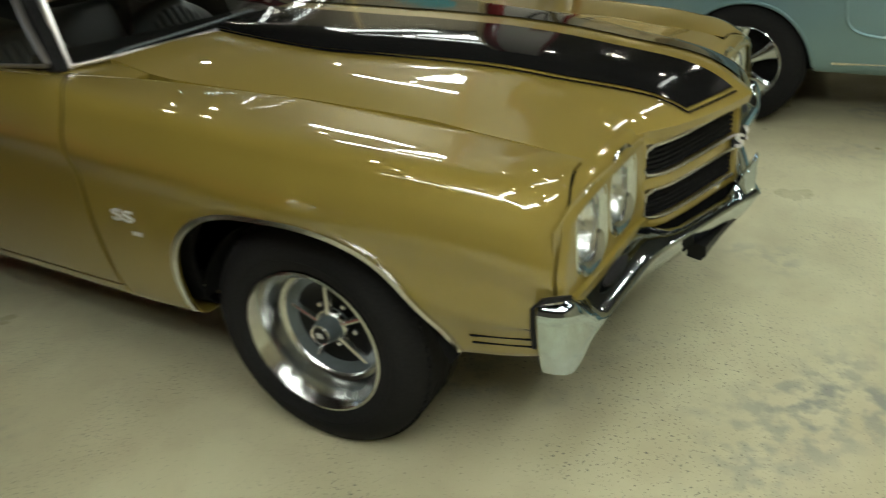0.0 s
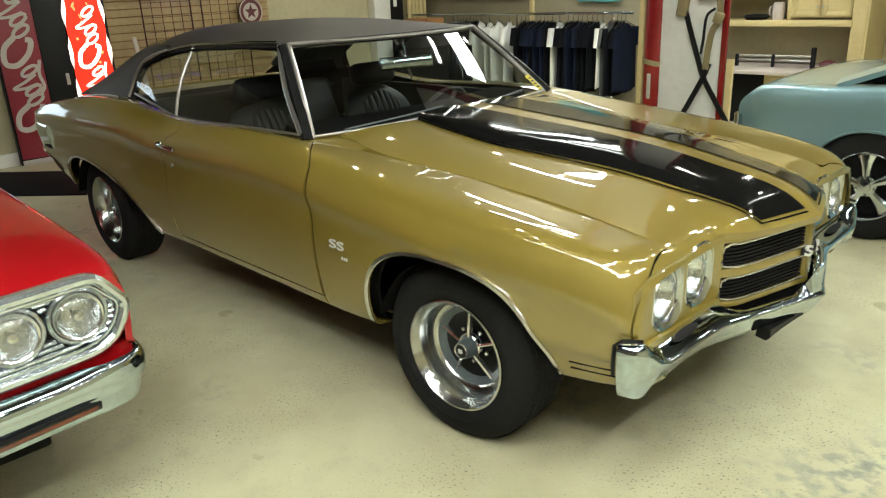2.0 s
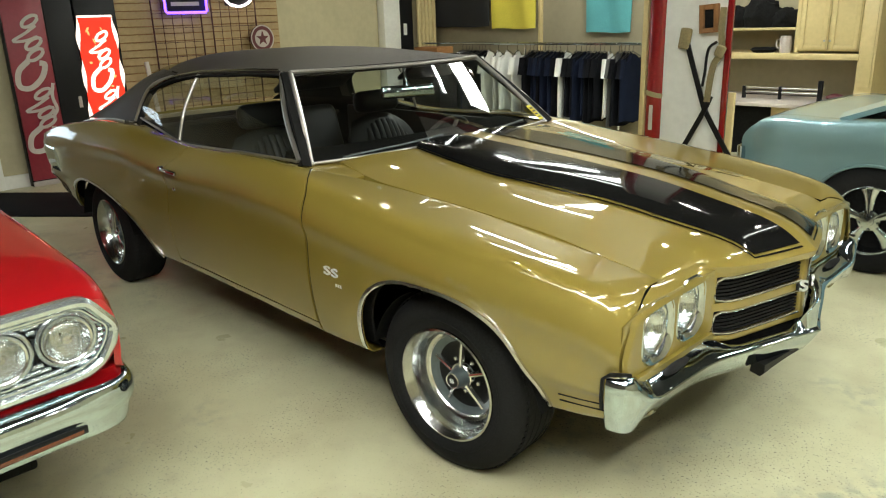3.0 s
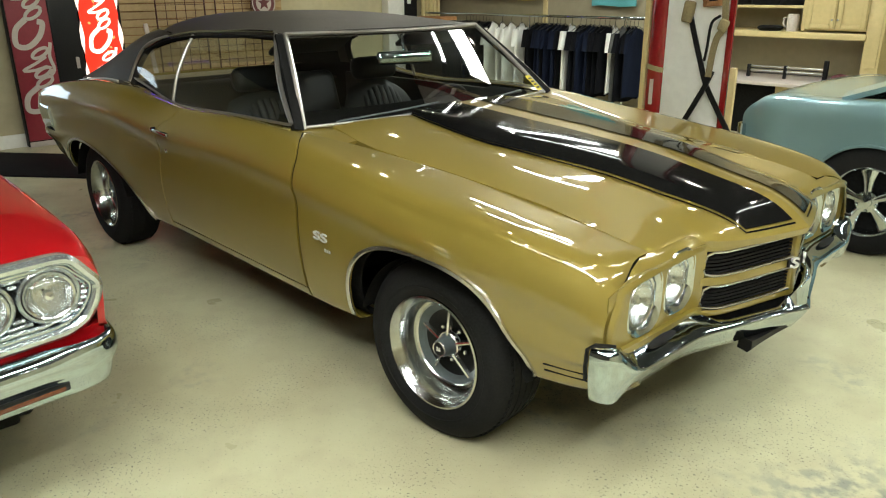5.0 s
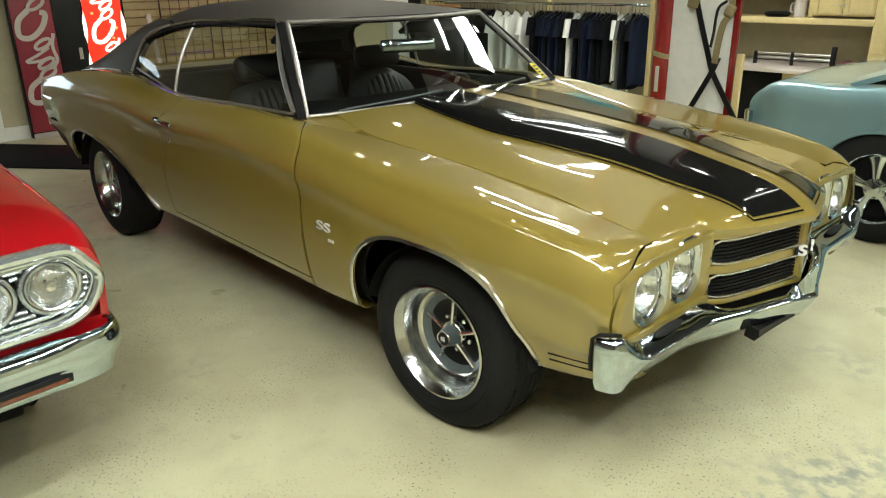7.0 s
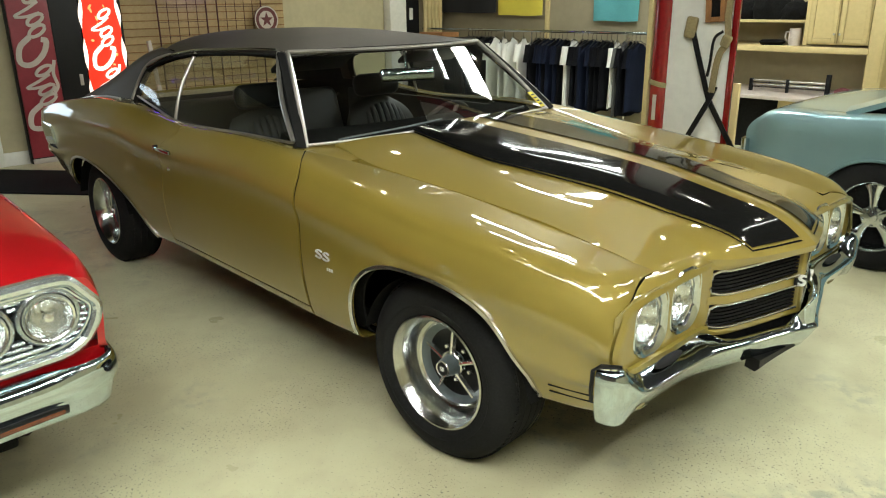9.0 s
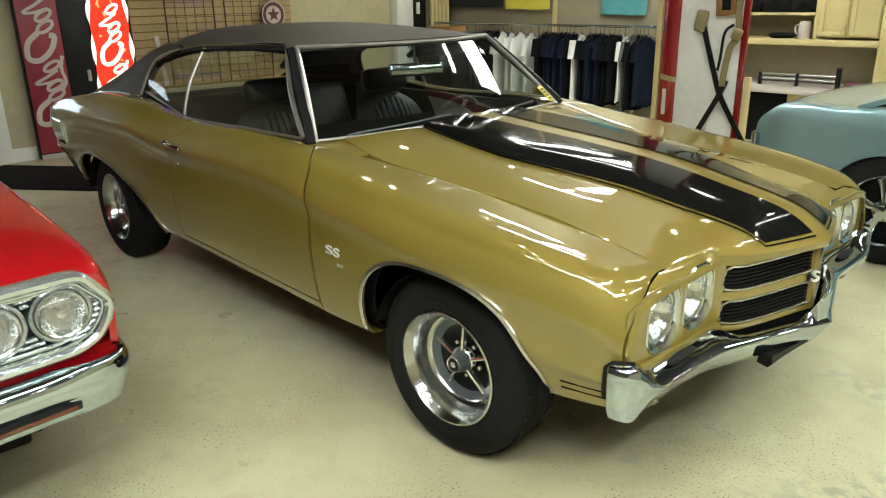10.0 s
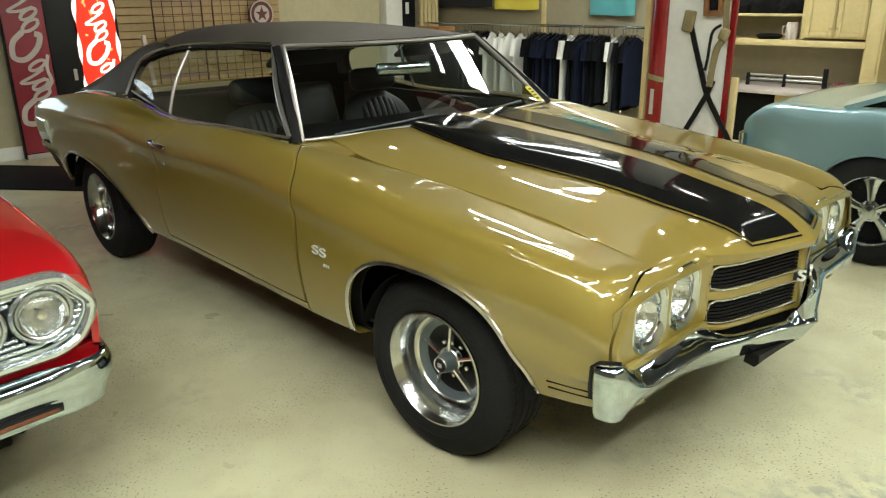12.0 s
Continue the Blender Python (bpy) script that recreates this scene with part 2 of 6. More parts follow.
# ---- the room ----
def floor_material():
    m = bpy.data.materials.new("sealed_concrete")
    m.use_nodes = True
    nodes, links = m.node_tree.nodes, m.node_tree.links
    shader = nodes["Principled BSDF"]
    place = nodes.new("ShaderNodeTexCoord")

    def noise_at(scale, detail, low, high):
        n = nodes.new("ShaderNodeTexNoise")
        n.inputs["Scale"].default_value, n.inputs["Detail"].default_value = scale, detail
        links.new(place.outputs["Object"], n.inputs["Vector"])
        r = nodes.new("ShaderNodeMapRange")
        r.inputs["From Min"].default_value, r.inputs["From Max"].default_value = low, high
        links.new(n.outputs["Fac"], r.inputs["Value"])
        return r.outputs["Result"]

    def blend(a, b, factor):
        x = nodes.new("ShaderNodeMix")
        x.data_type = "RGBA"
        for socket, value in (("A", a), ("B", b)):
            if isinstance(value, tuple):
                x.inputs[socket].default_value = (*value, 1)
            else:
                links.new(value, x.inputs[socket])
        links.new(factor, x.inputs["Factor"])
        return x.outputs["Result"]

    def times(a, b):
        x = nodes.new("ShaderNodeMath")
        x.operation = "MULTIPLY"
        links.new(a, x.inputs[0])
        if isinstance(b, float):
            x.inputs[1].default_value = b
        else:
            links.new(b, x.inputs[1])
        return x.outputs[0]

    base = blend((0.62, 0.60, 0.395), (0.52, 0.50, 0.325), noise_at(1.1, 5, 0.35, 0.65))
    base = blend(base, (0.66, 0.65, 0.44), times(noise_at(5.0, 6, 0.45, 0.7), 0.6))
    # random brownish blotches, worn grey patches and fine dark specks gathered in them
    base = blend(base, (0.43, 0.36, 0.22), times(noise_at(0.55, 4, 0.46, 0.62), 0.35))
    base = blend(base, (0.46, 0.41, 0.27), times(noise_at(7.0, 8, 0.50, 0.66), 0.3))
    worn = noise_at(1.3, 5, 0.54, 0.70)
    base = blend(base, (0.26, 0.27, 0.23), times(times(worn, noise_at(16, 8, 0.44, 0.6)), 0.9))
    specks = noise_at(105, 4, 0.61, 0.66)
    where = noise_at(1.9, 8, 0.42, 0.58)
    base = blend(base, (0.12, 0.12, 0.10), times(times(specks, where), 0.9))
    base = blend(base, (0.22, 0.20, 0.14), times(noise_at(120, 5, 0.645, 0.69), 0.7))
    links.new(base, shader.inputs["Base Color"])
    gloss = nodes.new("ShaderNodeMapRange")
    gloss.inputs["To Min"].default_value, gloss.inputs["To Max"].default_value = 0.26, 0.5
    links.new(noise_at(3.0, 5, 0.3, 0.7), gloss.inputs["Value"])
    links.new(gloss.outputs["Result"], shader.inputs["Roughness"])
    rise = nodes.new("ShaderNodeBump")
    rise.inputs["Strength"].default_value, rise.inputs["Distance"].default_value = 0.15, 0.002
    links.new(noise_at(60, 5, 0.2, 0.8), rise.inputs["Height"])
    links.new(rise.outputs["Normal"], shader.inputs["Normal"])
    return m


FLOOR = floor_material()
WALL = material("cream_wall_paint", (0.50, 0.45, 0.29), 0.75, scale=14, vary=0.05, bump=0.15, bump_scale=160)
CEIL = material("ceiling_paint", (0.06, 0.057, 0.05), 0.9, scale=10, vary=0.06)
# Unseen south wall, darkened to cut the light on the gold flank.
DARKWALL = material("darkened_unseen_wall_paint", (0.16, 0.13, 0.10), 0.75, scale=14, vary=0.05)
WHITE = material("white_paint", (0.81, 0.81, 0.76), 0.45, scale=25, vary=0.04)
CREAM = material("cream_cabinet_paint", (0.62, 0.50, 0.245), 0.45, scale=25, vary=0.05)
WEST, NORTH, EAST, SOUTH = -6.45, 5.98, 5.2, -6.2
tagged(solid("floor", box(WEST - 0.2, EAST + 0.2, SOUTH - 0.2, NORTH + 0.2, -0.15, 0.0), FLOOR, "cream sealed concrete floor with worn grey patches", kind="structure"), kind="structure")
WIN = (-2.05, -0.80, 0.70, 1.44)
west = box(WEST - 0.2, WEST, SOUTH - 0.2, WIN[0], 0.0, CEILING)
for b in ((WIN[1], NORTH + 0.2, 0.0, CEILING), (WIN[0], WIN[1], 0.0, WIN[2]), (WIN[0], WIN[1], WIN[3], CEILING)):
    box(WEST - 0.2, WEST, *b, bm=west)
solid("wall_west", west, WALL, "cream painted showroom wall", kind="structure")
window = thing("window_1", "daylit window in the showroom wall", "window", kind="structure", at=pose(WEST - 0.1, 0, 0))
for b in ((WIN[0], WIN[0] + 0.05, WIN[2], WIN[3]), (WIN[1] - 0.05, WIN[1], WIN[2], WIN[3]), (WIN[0] + 0.05, WIN[1] - 0.05, WIN[2], WIN[2] + 0.05), (WIN[0] + 0.05, WIN[1] - 0.05, WIN[3] - 0.05, WIN[3])):
    part("window_frame", box(-0.03, 0.03, *b, 0.004), WHITE, window, "white window frame")
pane(sheet(lambda y, z: Vector((0, y, z)), [WIN[0] + 0.05, WIN[1] - 0.05], [WIN[2] + 0.05, WIN[3] - 0.05]), "window_pane", window, "clear window pane")
SKY = material("daylight_sky", (0.72, 0.84, 1.0), emit=3.5)
solid("backdrop", box(WEST - 0.62, WEST - 0.60, WIN[0] - 0.5, WIN[1] + 0.5, WIN[2] - 0.4, WIN[3] + 0.5), SKY, "bright daylight outside the window", kind="structure")
for name, b in (("wall_north", (WEST, EAST, NORTH, NORTH + 0.2)),
                ("wall_east", (EAST, EAST + 0.2, SOUTH - 0.2, NORTH + 0.2)), ("wall_south", (WEST, EAST, SOUTH - 0.2, SOUTH))):
    solid(name, box(*b, 0.0, CEILING), DARKWALL if name == "wall_south" else WALL, "painted showroom wall", kind="structure")
solid("ceiling", box(WEST - 0.2, EAST + 0.2, SOUTH - 0.2, NORTH + 0.2, CEILING, CEILING + 0.15), CEIL, "plain showroom ceiling", kind="structure")
for name, b in (("baseboard", (WEST, WEST + 0.018, SOUTH, 4.2)), ("baseboard", (WEST, EAST, NORTH - 0.018, NORTH))):
    solid(name, box(*b, 0.0, 0.13, 0.004), WHITE, "white baseboard", kind="structure")

# ---- ceiling lights, inferred from reflections or added as fill ----
TUBE = material("lit_diffuser", (0.94, 1.0, 0.93), emit=41.0)
SOFT = material("softly_lit_diffuser", (0.93, 1.0, 0.95), emit=36.0)
BULB = material("lit_bulb", (1.0, 0.95, 0.80), emit=270.0)
ENAMEL = material("white_enamel", (0.8, 0.8, 0.78), 0.35, scale=30, vary=0.03)


def strip_light(x, y, turn=0.0, half=0.03, glow=None, length=2.4):
    light = thing("ceiling_or_fill_light", "lit wraparound ceiling fixture, inferred from reflections or added as fill", "ceiling light", "fluorescent ceiling lights", at=pose(x, y, CEILING, 0, 0, turn))
    part("tray", box(-length / 2, length / 2, -half - 0.02, half + 0.02, -0.03, 0.0, 0.006), ENAMEL, light)
    lens = sweep([(-length / 2 + 0.02, 0, -0.03), (length / 2 - 0.02, 0, -0.03)], [(-half, 0.0), (-half, -0.03), (-half * 0.6, -0.045), (half * 0.6, -0.045), (half, -0.03), (half, 0.0)])
    bmesh.ops.recalc_face_normals(lens, faces=lens.faces[:])
    part("diffuser", lens, glow or TUBE, light, "lit white diffuser")
    for e in (-1, 1):
        part("end_cap", box(-0.012, 0.012, -half - 0.01, half + 0.01, -0.08, -0.03, 0.005), ENAMEL, light, at=pose(e * (length / 2 - 0.012), 0, 0))
    return light


# x, y, turn, half width, length, whether behind a soft diffuser
# First four follow reflections; the other five are added to brighten floor and cars.
STRIPS = [(-1.62, 3.32, 0, 0.29, 1.2, True), (-1.87, 2.46, -8, 0.02, 1.5, False), (-3.6, 4.55, 0, 0.06, 1.6, False), (0.95, 2.1, 90, 0.014, 1.6, False),
          (1.5, -3.1, 0, 0.09, 2.4, False), (0.4, -3.6, 0, 0.022, 2.4, False), (1.3, -2.1, 90, 0.07, 2.4, False), (2.7, -2.3, 90, 0.12, 2.4, False), (2.6, 1.1, 90, 0.07, 2.4, False)]
for x, y, turn, half, length, soft in STRIPS:
    strip_light(x, y, turn, half, SOFT if soft else None, length)


def can_light(x, y):
    light = thing("downlight", "round recessed ceiling downlight with a warm bulb", "ceiling light", "round downlights", at=pose(x, y, CEILING))
    part("bezel", lathe([(0.055, 0.0), (0.056, -0.006), (0.085, -0.008), (0.088, 0.0)], 24), ENAMEL, light)
    part("bulb", lathe([(0.002, -0.025), (0.022, -0.02), (0.036, -0.008), (0.04, 0.0)], 20), BULB, light, "lit bulb")


# Glints imply downlights; their spread is chosen for brightness, the west row is added.
spread = random.Random(11)
for i in range(-1, 6):
    for j in range(6):
        x, y = -3.6 + 1.5 * i + spread.uniform(-0.3, 0.3), -3.4 + 1.5 * j + spread.uniform(-0.5, 0.5)
        if (x > -0.8 or y > (1.6 if x < -4.2 else 0.2)) and (i, j) not in ((2, 3), (1, 3)):
            can_light(x, y)


# ---- the gold coupe ----
# The world's origin lies on the floor under its front axle; its nose points along x.
WHEELBASE = 2.845
peak = curve([(0.685, 0.688), (0.655, 0.725), (0.60, 0.763), (0.45, 0.800), (0.25, 0.827), (0.0, 0.853), (-0.3, 0.884), (-0.6, 0.914), (-0.8, 0.936), (-1.0, 0.947), (-1.2, 0.951),
              (-1.7, 0.938), (-1.9, 0.942), (-2.1, 0.962), (-2.35, 0.988), (-2.7, 0.985), (-3.0, 0.962), (-3.3, 0.920), (-3.5, 0.877), (-3.7, 0.832), (-3.94, 0.765)])
width = curve([(0.685, 0.805), (0.655, 0.842), (0.60, 0.868), (0.45, 0.902), (0.25, 0.930), (0.0, 0.95), (-0.5, 0.955), (-1.2, 0.946), (-1.8, 0.940), (-2.4, 0.953),
               (-2.845, 0.955), (-3.35, 0.937), (-3.6, 0.917), (-3.76, 0.880), (-3.94, 0.82)])
seam_y = curve([(0.62, 0.605), (0.25, 0.615), (-0.15, 0.63), (-0.4, 0.665), (-0.55, 0.695), (-0.8, 0.765), (-1.2, 0.79), (-2.0, 0.79), (-2.6, 0.765), (-3.4, 0.70), (-3.94, 0.66)])
seam_z = curve([(0.74, 0.735), (0.62, 0.758), (0.3, 0.808), (-0.05, 0.848), (-0.3, 0.874), (-0.55, 0.902), (-0.8, 0.930), (-1.0, 0.941), (-1.2, 0.945), (-1.7, 0.932), (-2.1, 0.955), (-2.35, 0.982),
                (-2.7, 0.980), (-3.0, 0.957), (-3.3, 0.917), (-3.5, 0.875), (-3.7, 0.83), (-3.94, 0.765)])
sill = curve([(0.74, 0.41), (0.6, 0.378), (0.35, 0.362), (-0.35, 0.315), (-0.6, 0.305), (-2.1, 0.305), (-2.4, 0.335), (-3.2, 0.395), (-3.94, 0.50)])


brow_z = curve([(0.60, 0.760), (0.628, 0.758), (0.645, 0.752), (0.66, 0.738), (0.672, 0.712)])


def side_point(x, s, inner=0.0, front=False):
    """A point of the coupe's flank (its near side): s runs from the hood's seam over the shoulder down to the sill."""
    w, p, b = width(x) - inner, peak(x) - inner * 0.6, sill(x)
    g = p - 0.2
    y0 = 0.375 if front else seam_y(x)
    z0 = brow_z(x) if front else seam_z(x)
    k = max(0.0, min(1.0, (-2.7 - x) / 0.8))
    c = [(y0, z0), (w - 0.085 + 0.052 * k, p - 0.004 * k), (w - 0.028 + 0.020 * k, p - 0.05 + 0.024 * k), (w, p - 0.125 + 0.03 * k), (w - 0.015, g), (w - 0.016, (g + b) / 2 + 0.06 * min(1, (g - b) / 0.4)),
         (w - 0.044, b + 0.09), (w - 0.08, b + 0.012), (w - 0.15, b)]
    u = min(max(s, 0.0), 0.99999) * 8
    i = int(u)
    t = u - i
    q = [np.array(c[k]) for k in (max(i - 1, 0), i, i + 1, min(i + 2, 8))]
    r = 0.5 * (2 * q[1] + (q[2] - q[0]) * t + (2 * q[0] - 5 * q[1] + 4 * q[2] - q[3]) * t * t + (3 * q[1] - q[0] - 3 * q[2] + q[3]) * t ** 3)
    return Vector((x, -r[0], r[1]))


def housing_point(x, s, inner=0.0):
    return side_point(x, s, inner, True)


# wheel openings: middle, foot, height, reach forwards and backwards, roundness of both
ARCHES = [(0.035, 0.25, 0.428, 0.405, 0.40, 2.3, 2.9), (-2.85, 0.25, 0.392, 0.79, 0.42, 1.8, 2.3)]


def arch_grade(x, z, arch):
    cx, cz, h, fore, aft, nf, na = arch
    dx = x - cx
    a, n = (fore, nf) if dx > 0 else (aft, na)
    up = max(z - cz, 0) / h
    return ((abs(dx) / a) ** n + up ** n) ** (1 / n)


def arch_curve(arch, n=40):
    """(x, z) along an opening's edge, from its front foot to its rear foot."""
    cx, cz, h, fore, aft, nf, na = arch
    out = []
    for i in range(n + 1):
        a = math.pi * i / n
        c, s = math.cos(a), math.sin(a)
        r, m = (fore, nf) if c > 0 else (aft, na)
        out.append((cx + math.copysign(abs(c) ** (2 / m), c) * r, cz + s ** (2 / m) * h))
    return out


def flank_y(x, z, point=side_point):
    """How far out the flank stands at a place of the side view."""
    lo, hi = 0.15, 1.0
    for _ in range(22):
        mid = (lo + hi) / 2
        if point(x, mid).z > z:
            lo = mid
        else:
            hi = mid
    return point(x, lo).y


def flank(x_from, x_to, s_from=0.0, s_to=1.0, nx=40, ns=36, inner=0.0, openings=True, point=side_point, arches=None):
    """A panel of the flank; x_from and x_to give its ends at each s."""
    bm = bmesh.new()
    us, vs = steps(0, 1, nx), steps(s_from, s_to, ns)
    rows = []
    for u in us:
        row = []
        for s in vs:
            row.append(bm.verts.new(point(x_from(s) + (x_to(s) - x_from(s)) * u, s, inner)))
        rows.append(row)
    for i in range(nx):
        for j in range(ns):
            bm.faces.new((rows[i][j], rows[i][j + 1], rows[i + 1][j + 1], rows[i + 1][j]))
    if openings:
        for arch in arches or ARCHES:
            inside = {v for v in bm.verts if arch_grade(v.co.x, v.co.z, arch) < 1}
            bmesh.ops.delete(bm, geom=[f for f in bm.faces if all(v in inside for v in f.verts)], context="FACES")
            for v in bm.verts:
                if v.is_valid and arch_grade(v.co.x, v.co.z, arch) < 1 and v.link_faces:
                    g = max(arch_grade(v.co.x, v.co.z, arch), 0.05)
                    cx, cz = arch[0], arch[1]
                    x = cx + (v.co.x - cx) / g
                    z = cz + (v.co.z - cz) / g if v.co.z > cz else v.co.z
                    v.co = Vector((x, flank_y(x, z, point) + inner, z))
    bmesh.ops.delete(bm, geom=[v for v in bm.verts if not v.link_faces], context="VERTS")
    # a return flange along every free edge
    rim = [e for e in bm.edges if e.is_boundary]
    made = bmesh.ops.extrude_edge_only(bm, edges=rim)["geom"]
    depth = 0.008 if point is side_point else 0.02
    for v in made:
        if isinstance(v, bmesh.types.BMVert):
            v.co.y += depth
            v.co.z -= depth * 0.2
    bmesh.ops.recalc_face_normals(bm, faces=bm.faces[:])
    return bm


nose_reach = curve([(0.0, 0.806), (0.05, 0.790), (0.28, 0.716), (0.31, 0.702), (0.35, 0.674), (0.38, 0.668), (0.60, 0.665), (0.75, 0.662), (0.83, 0.656), (0.88, 0.64)])
# front edge of the hood, height of its middle and of its edges
hood_front = curve([(0.0, 0.824), (0.05, 0.812), (0.27, 0.738), (0.32, 0.706), (0.36, 0.670), (0.40, 0.650), (0.44, 0.641), (0.61, 0.622)])
hood_crest = curve([(-0.82, 0.986), (-0.70, 0.982), (-0.55, 0.973), (-0.39, 0.962), (-0.24, 0.951), (-0.10, 0.942), (0.03, 0.931), (0.15, 0.920), (0.27, 0.905), (0.38, 0.888), (0.49, 0.867),
                    (0.57, 0.852), (0.63, 0.840), (0.69, 0.824), (0.74, 0.803), (0.78, 0.777), (0.805, 0.757), (0.824, 0.742)])
hood_edge = curve([(-0.82, 0.942), (-0.70, 0.926), (-0.60, 0.912), (-0.30, 0.874), (-0.05, 0.849), (0.22, 0.824), (0.46, 0.797), (0.66, 0.779), (0.76, 0.766), (0.80, 0.756), (0.824, 0.744)])
# half the hood's width, and where it ends before the windshield
hood_half = curve([(-0.82, 0.640), (-0.70, 0.655), (-0.60, 0.672), (-0.50, 0.676), (-0.4, 0.662), (-0.15, 0.63), (0.25, 0.615), (0.62, 0.605)])
stripe_edge = curve([(-0.75, 0.292), (-0.60, 0.312), (-0.4, 0.332), (-0.2, 0.342), (0.2, 0.305), (0.46, 0.268), (0.62, 0.250), (0.80, 0.246)])


def nose_x(y):
    """How far forward the nose stands at a distance from the middle."""
    return nose_reach(abs(y))


def hood_rear(y):
    return -0.694 - 0.112 * (abs(y) / 0.66) ** 2.2


def ease(t):
    t = max(0.0, min(1.0, t))
    return t * t * (3 - 2 * t)


def hood_point(x, y):
    """The hood: a crested bulge as wide as its stripes, that curls down to the nose."""
    a = abs(y)
    along = x + (0.824 - hood_front(a)) * ease((x - 0.22) / 0.40)
    edge, half = stripe_edge(x), hood_half(min(x, 0.62))
    k = a / edge
    # the bulge's flanks grow steeper towards its rear opening
    rear = ease((0.30 - x) / 0.75)
    crown = 0.0
    if k < 1:
        g = 1 - (0.16 - 0.06 * rear) * k ** 1.7 - (0.40 + 0.06 * rear) * k ** (6 + 18 * rear * rear)
    else:
        g = 0.44 * (1 - min(1, (a - edge) / (half - edge))) ** 1.1
        crown = 0.010 * ease((0.55 - x) / 0.45) * math.sin(math.pi * min(1, (a - edge) / (half - edge)))
    return Vector((x, y, hood_edge(along) + (hood_crest(along) - hood_edge(along)) * g + crown))


coupe = thing("gold_coupe", "gold 1970s muscle car with black hood stripes and black vinyl roof", "car")


# the door's front edge sweeps back over the shoulder to the foot of the windshield
door_front = curve([(0.0, -0.816), (0.03, -0.796), (0.06, -0.766), (0.09, -0.730), (0.12, -0.698), (0.15, -0.672), (0.20, -0.647), (0.30, -0.631), (0.60, -0.629), (0.70, -0.638), (1.0, -0.650)])


def door_rear(s):
    z = side_point(-1.8, s).z
    return -1.80 - 0.05 * max(0, min(1, (0.8 - z) / 0.3)) + 0.12 * max(0, min(1, (z - 0.82) / 0.08)) ** 2


def housing_seam(s, point=side_point):
    return 0.622 + 0.033 * ease((-point(0.635, s).y - 0.64) / 0.16)


panels = [("front_fender", flank(lambda s: housing_seam(s) - 0.003, lambda s: door_front(s) + 0.009, nx=66, ns=44), "gold metallic front fender"),
          ("door", flank(lambda s: door_front(s) - 0.008, lambda s: door_rear(s) + 0.0025, 0, 0.775, 40, 36, openings=False), "gold metallic door"),
          ("rear_quarter_panel", flank(lambda s: door_rear(s) - 0.0025, lambda s: -3.76, nx=92, ns=44), "gold metallic rear quarter panel"),
          ("rocker_panel", flank(lambda s: door_front(s) - 0.003, lambda s: door_rear(s) + 0.003, 0.783, 1, 30, 10, openings=False), "gold rocker panel"),
          ("headlight_housing", flank(lambda s: 0.668, lambda s: housing_seam(s, housing_point) + 0.003, 0, 1, 12, 48, openings=False, point=housing_point), "gold headlight housing")]
# black strips behind the door's edges draw the shade in the gaps
for edge in (door_front, door_rear):
    shade_strip = sheet(lambda s, d: side_point(edge(s) + d, s, 0.013), steps(0.03, 0.99, 40), [-0.022, 0.022])
    part("door_gap_shade", mirrored(shade_strip), MATT, coupe, "dark door gap")
    part("door_gap_shade", shade_strip, MATT, coupe, "dark door gap")
for name, bm, label in panels:
    part(name, mirrored(bm), GOLD, coupe, label)
    part(name, bm, GOLD, coupe, label)

# dark inner shell behind the gaps and over the wheels
lining = flank(lambda s: 0.60, lambda s: -3.70, 0.02, 0.97, 130, 26, inner=0.05)
part("inner_body", mirrored(lining), MATT, coupe, "black inner body shell")
part("inner_body", lining, MATT, coupe, "black inner body shell")

# hood, with its raised middle and the two stripes
hood = bmesh.new()
sheet(lambda u, f: (lambda y: hood_point(hood_rear(y) + u * (hood_front(abs(y)) - hood_rear(y)), y))(f * (hood_half(-0.80 + 1.42 * u) - 0.004)), steps(0, 0.8, 50) + steps(0.81, 1, 26), steps(-1, 1, 300), hood)
bmesh.ops.recalc_face_normals(hood, faces=hood.faces[:])
rim = [e for e in hood.edges if e.is_boundary]
for v in bmesh.ops.extrude_edge_only(hood, edges=rim)["geom"]:
    if isinstance(v, bmesh.types.BMVert):
        v.co.z -= 0.022
        v.co.x -= 0.006 if v.co.x > 0.55 else 0.0
hood_ob = part("hood", hood, GOLD, coupe, "gold hood with a raised centre")


def stripe(y_in, y_out, short=0.0, lift=0.003):
    """A band of paint on the hood. y_in and y_out give its edges at each x, short how far it stops before the front edge."""
    def f(u, v):
        x = -0.70 + (1.44 - short) * u
        y = y_in(x) + (y_out(x) - y_in(x)) * v
        x0 = hood_rear(y) + 0.003
        x = x0 + (hood_front(y) - short - x0) * u
        p, e = hood_point(x, -y), 0.003
        return p + (hood_point(x + e, -y) - p).cross(hood_point(x, -y + e) - p).normalized() * lift
    return thick(sheet(f, steps(0, 1, 80), steps(0, 0.75, 14) + steps(0.77, 1, 26)), 0.0015)


stripe_inner = curve([(-0.6, 0.060), (0.0, 0.055), (0.78, 0.046)])
for name, a, b, short in (("hood_stripe", stripe_inner, lambda x: stripe_edge(x) - 0.0045 - 0.0075 * ease((x + 0.15) / 0.4), 0.030), ("pinstripe", lambda x: stripe_edge(x) - 0.004, stripe_edge, 0.020)):
    bm = stripe(a, b, short=short)
    part(name, mirrored(bm), STRIPE, hood_ob, "black painted stripe")
    part(name, bm, STRIPE, hood_ob, "black painted stripe")
front_line = thick(sheet(lambda u, y: hood_point(hood_front(y) - 0.021 + 0.0045 * u, -y) + Vector((0, 0, 0.0022)), [0, 1], steps(0.046, 0.246, 16)), 0.0015)
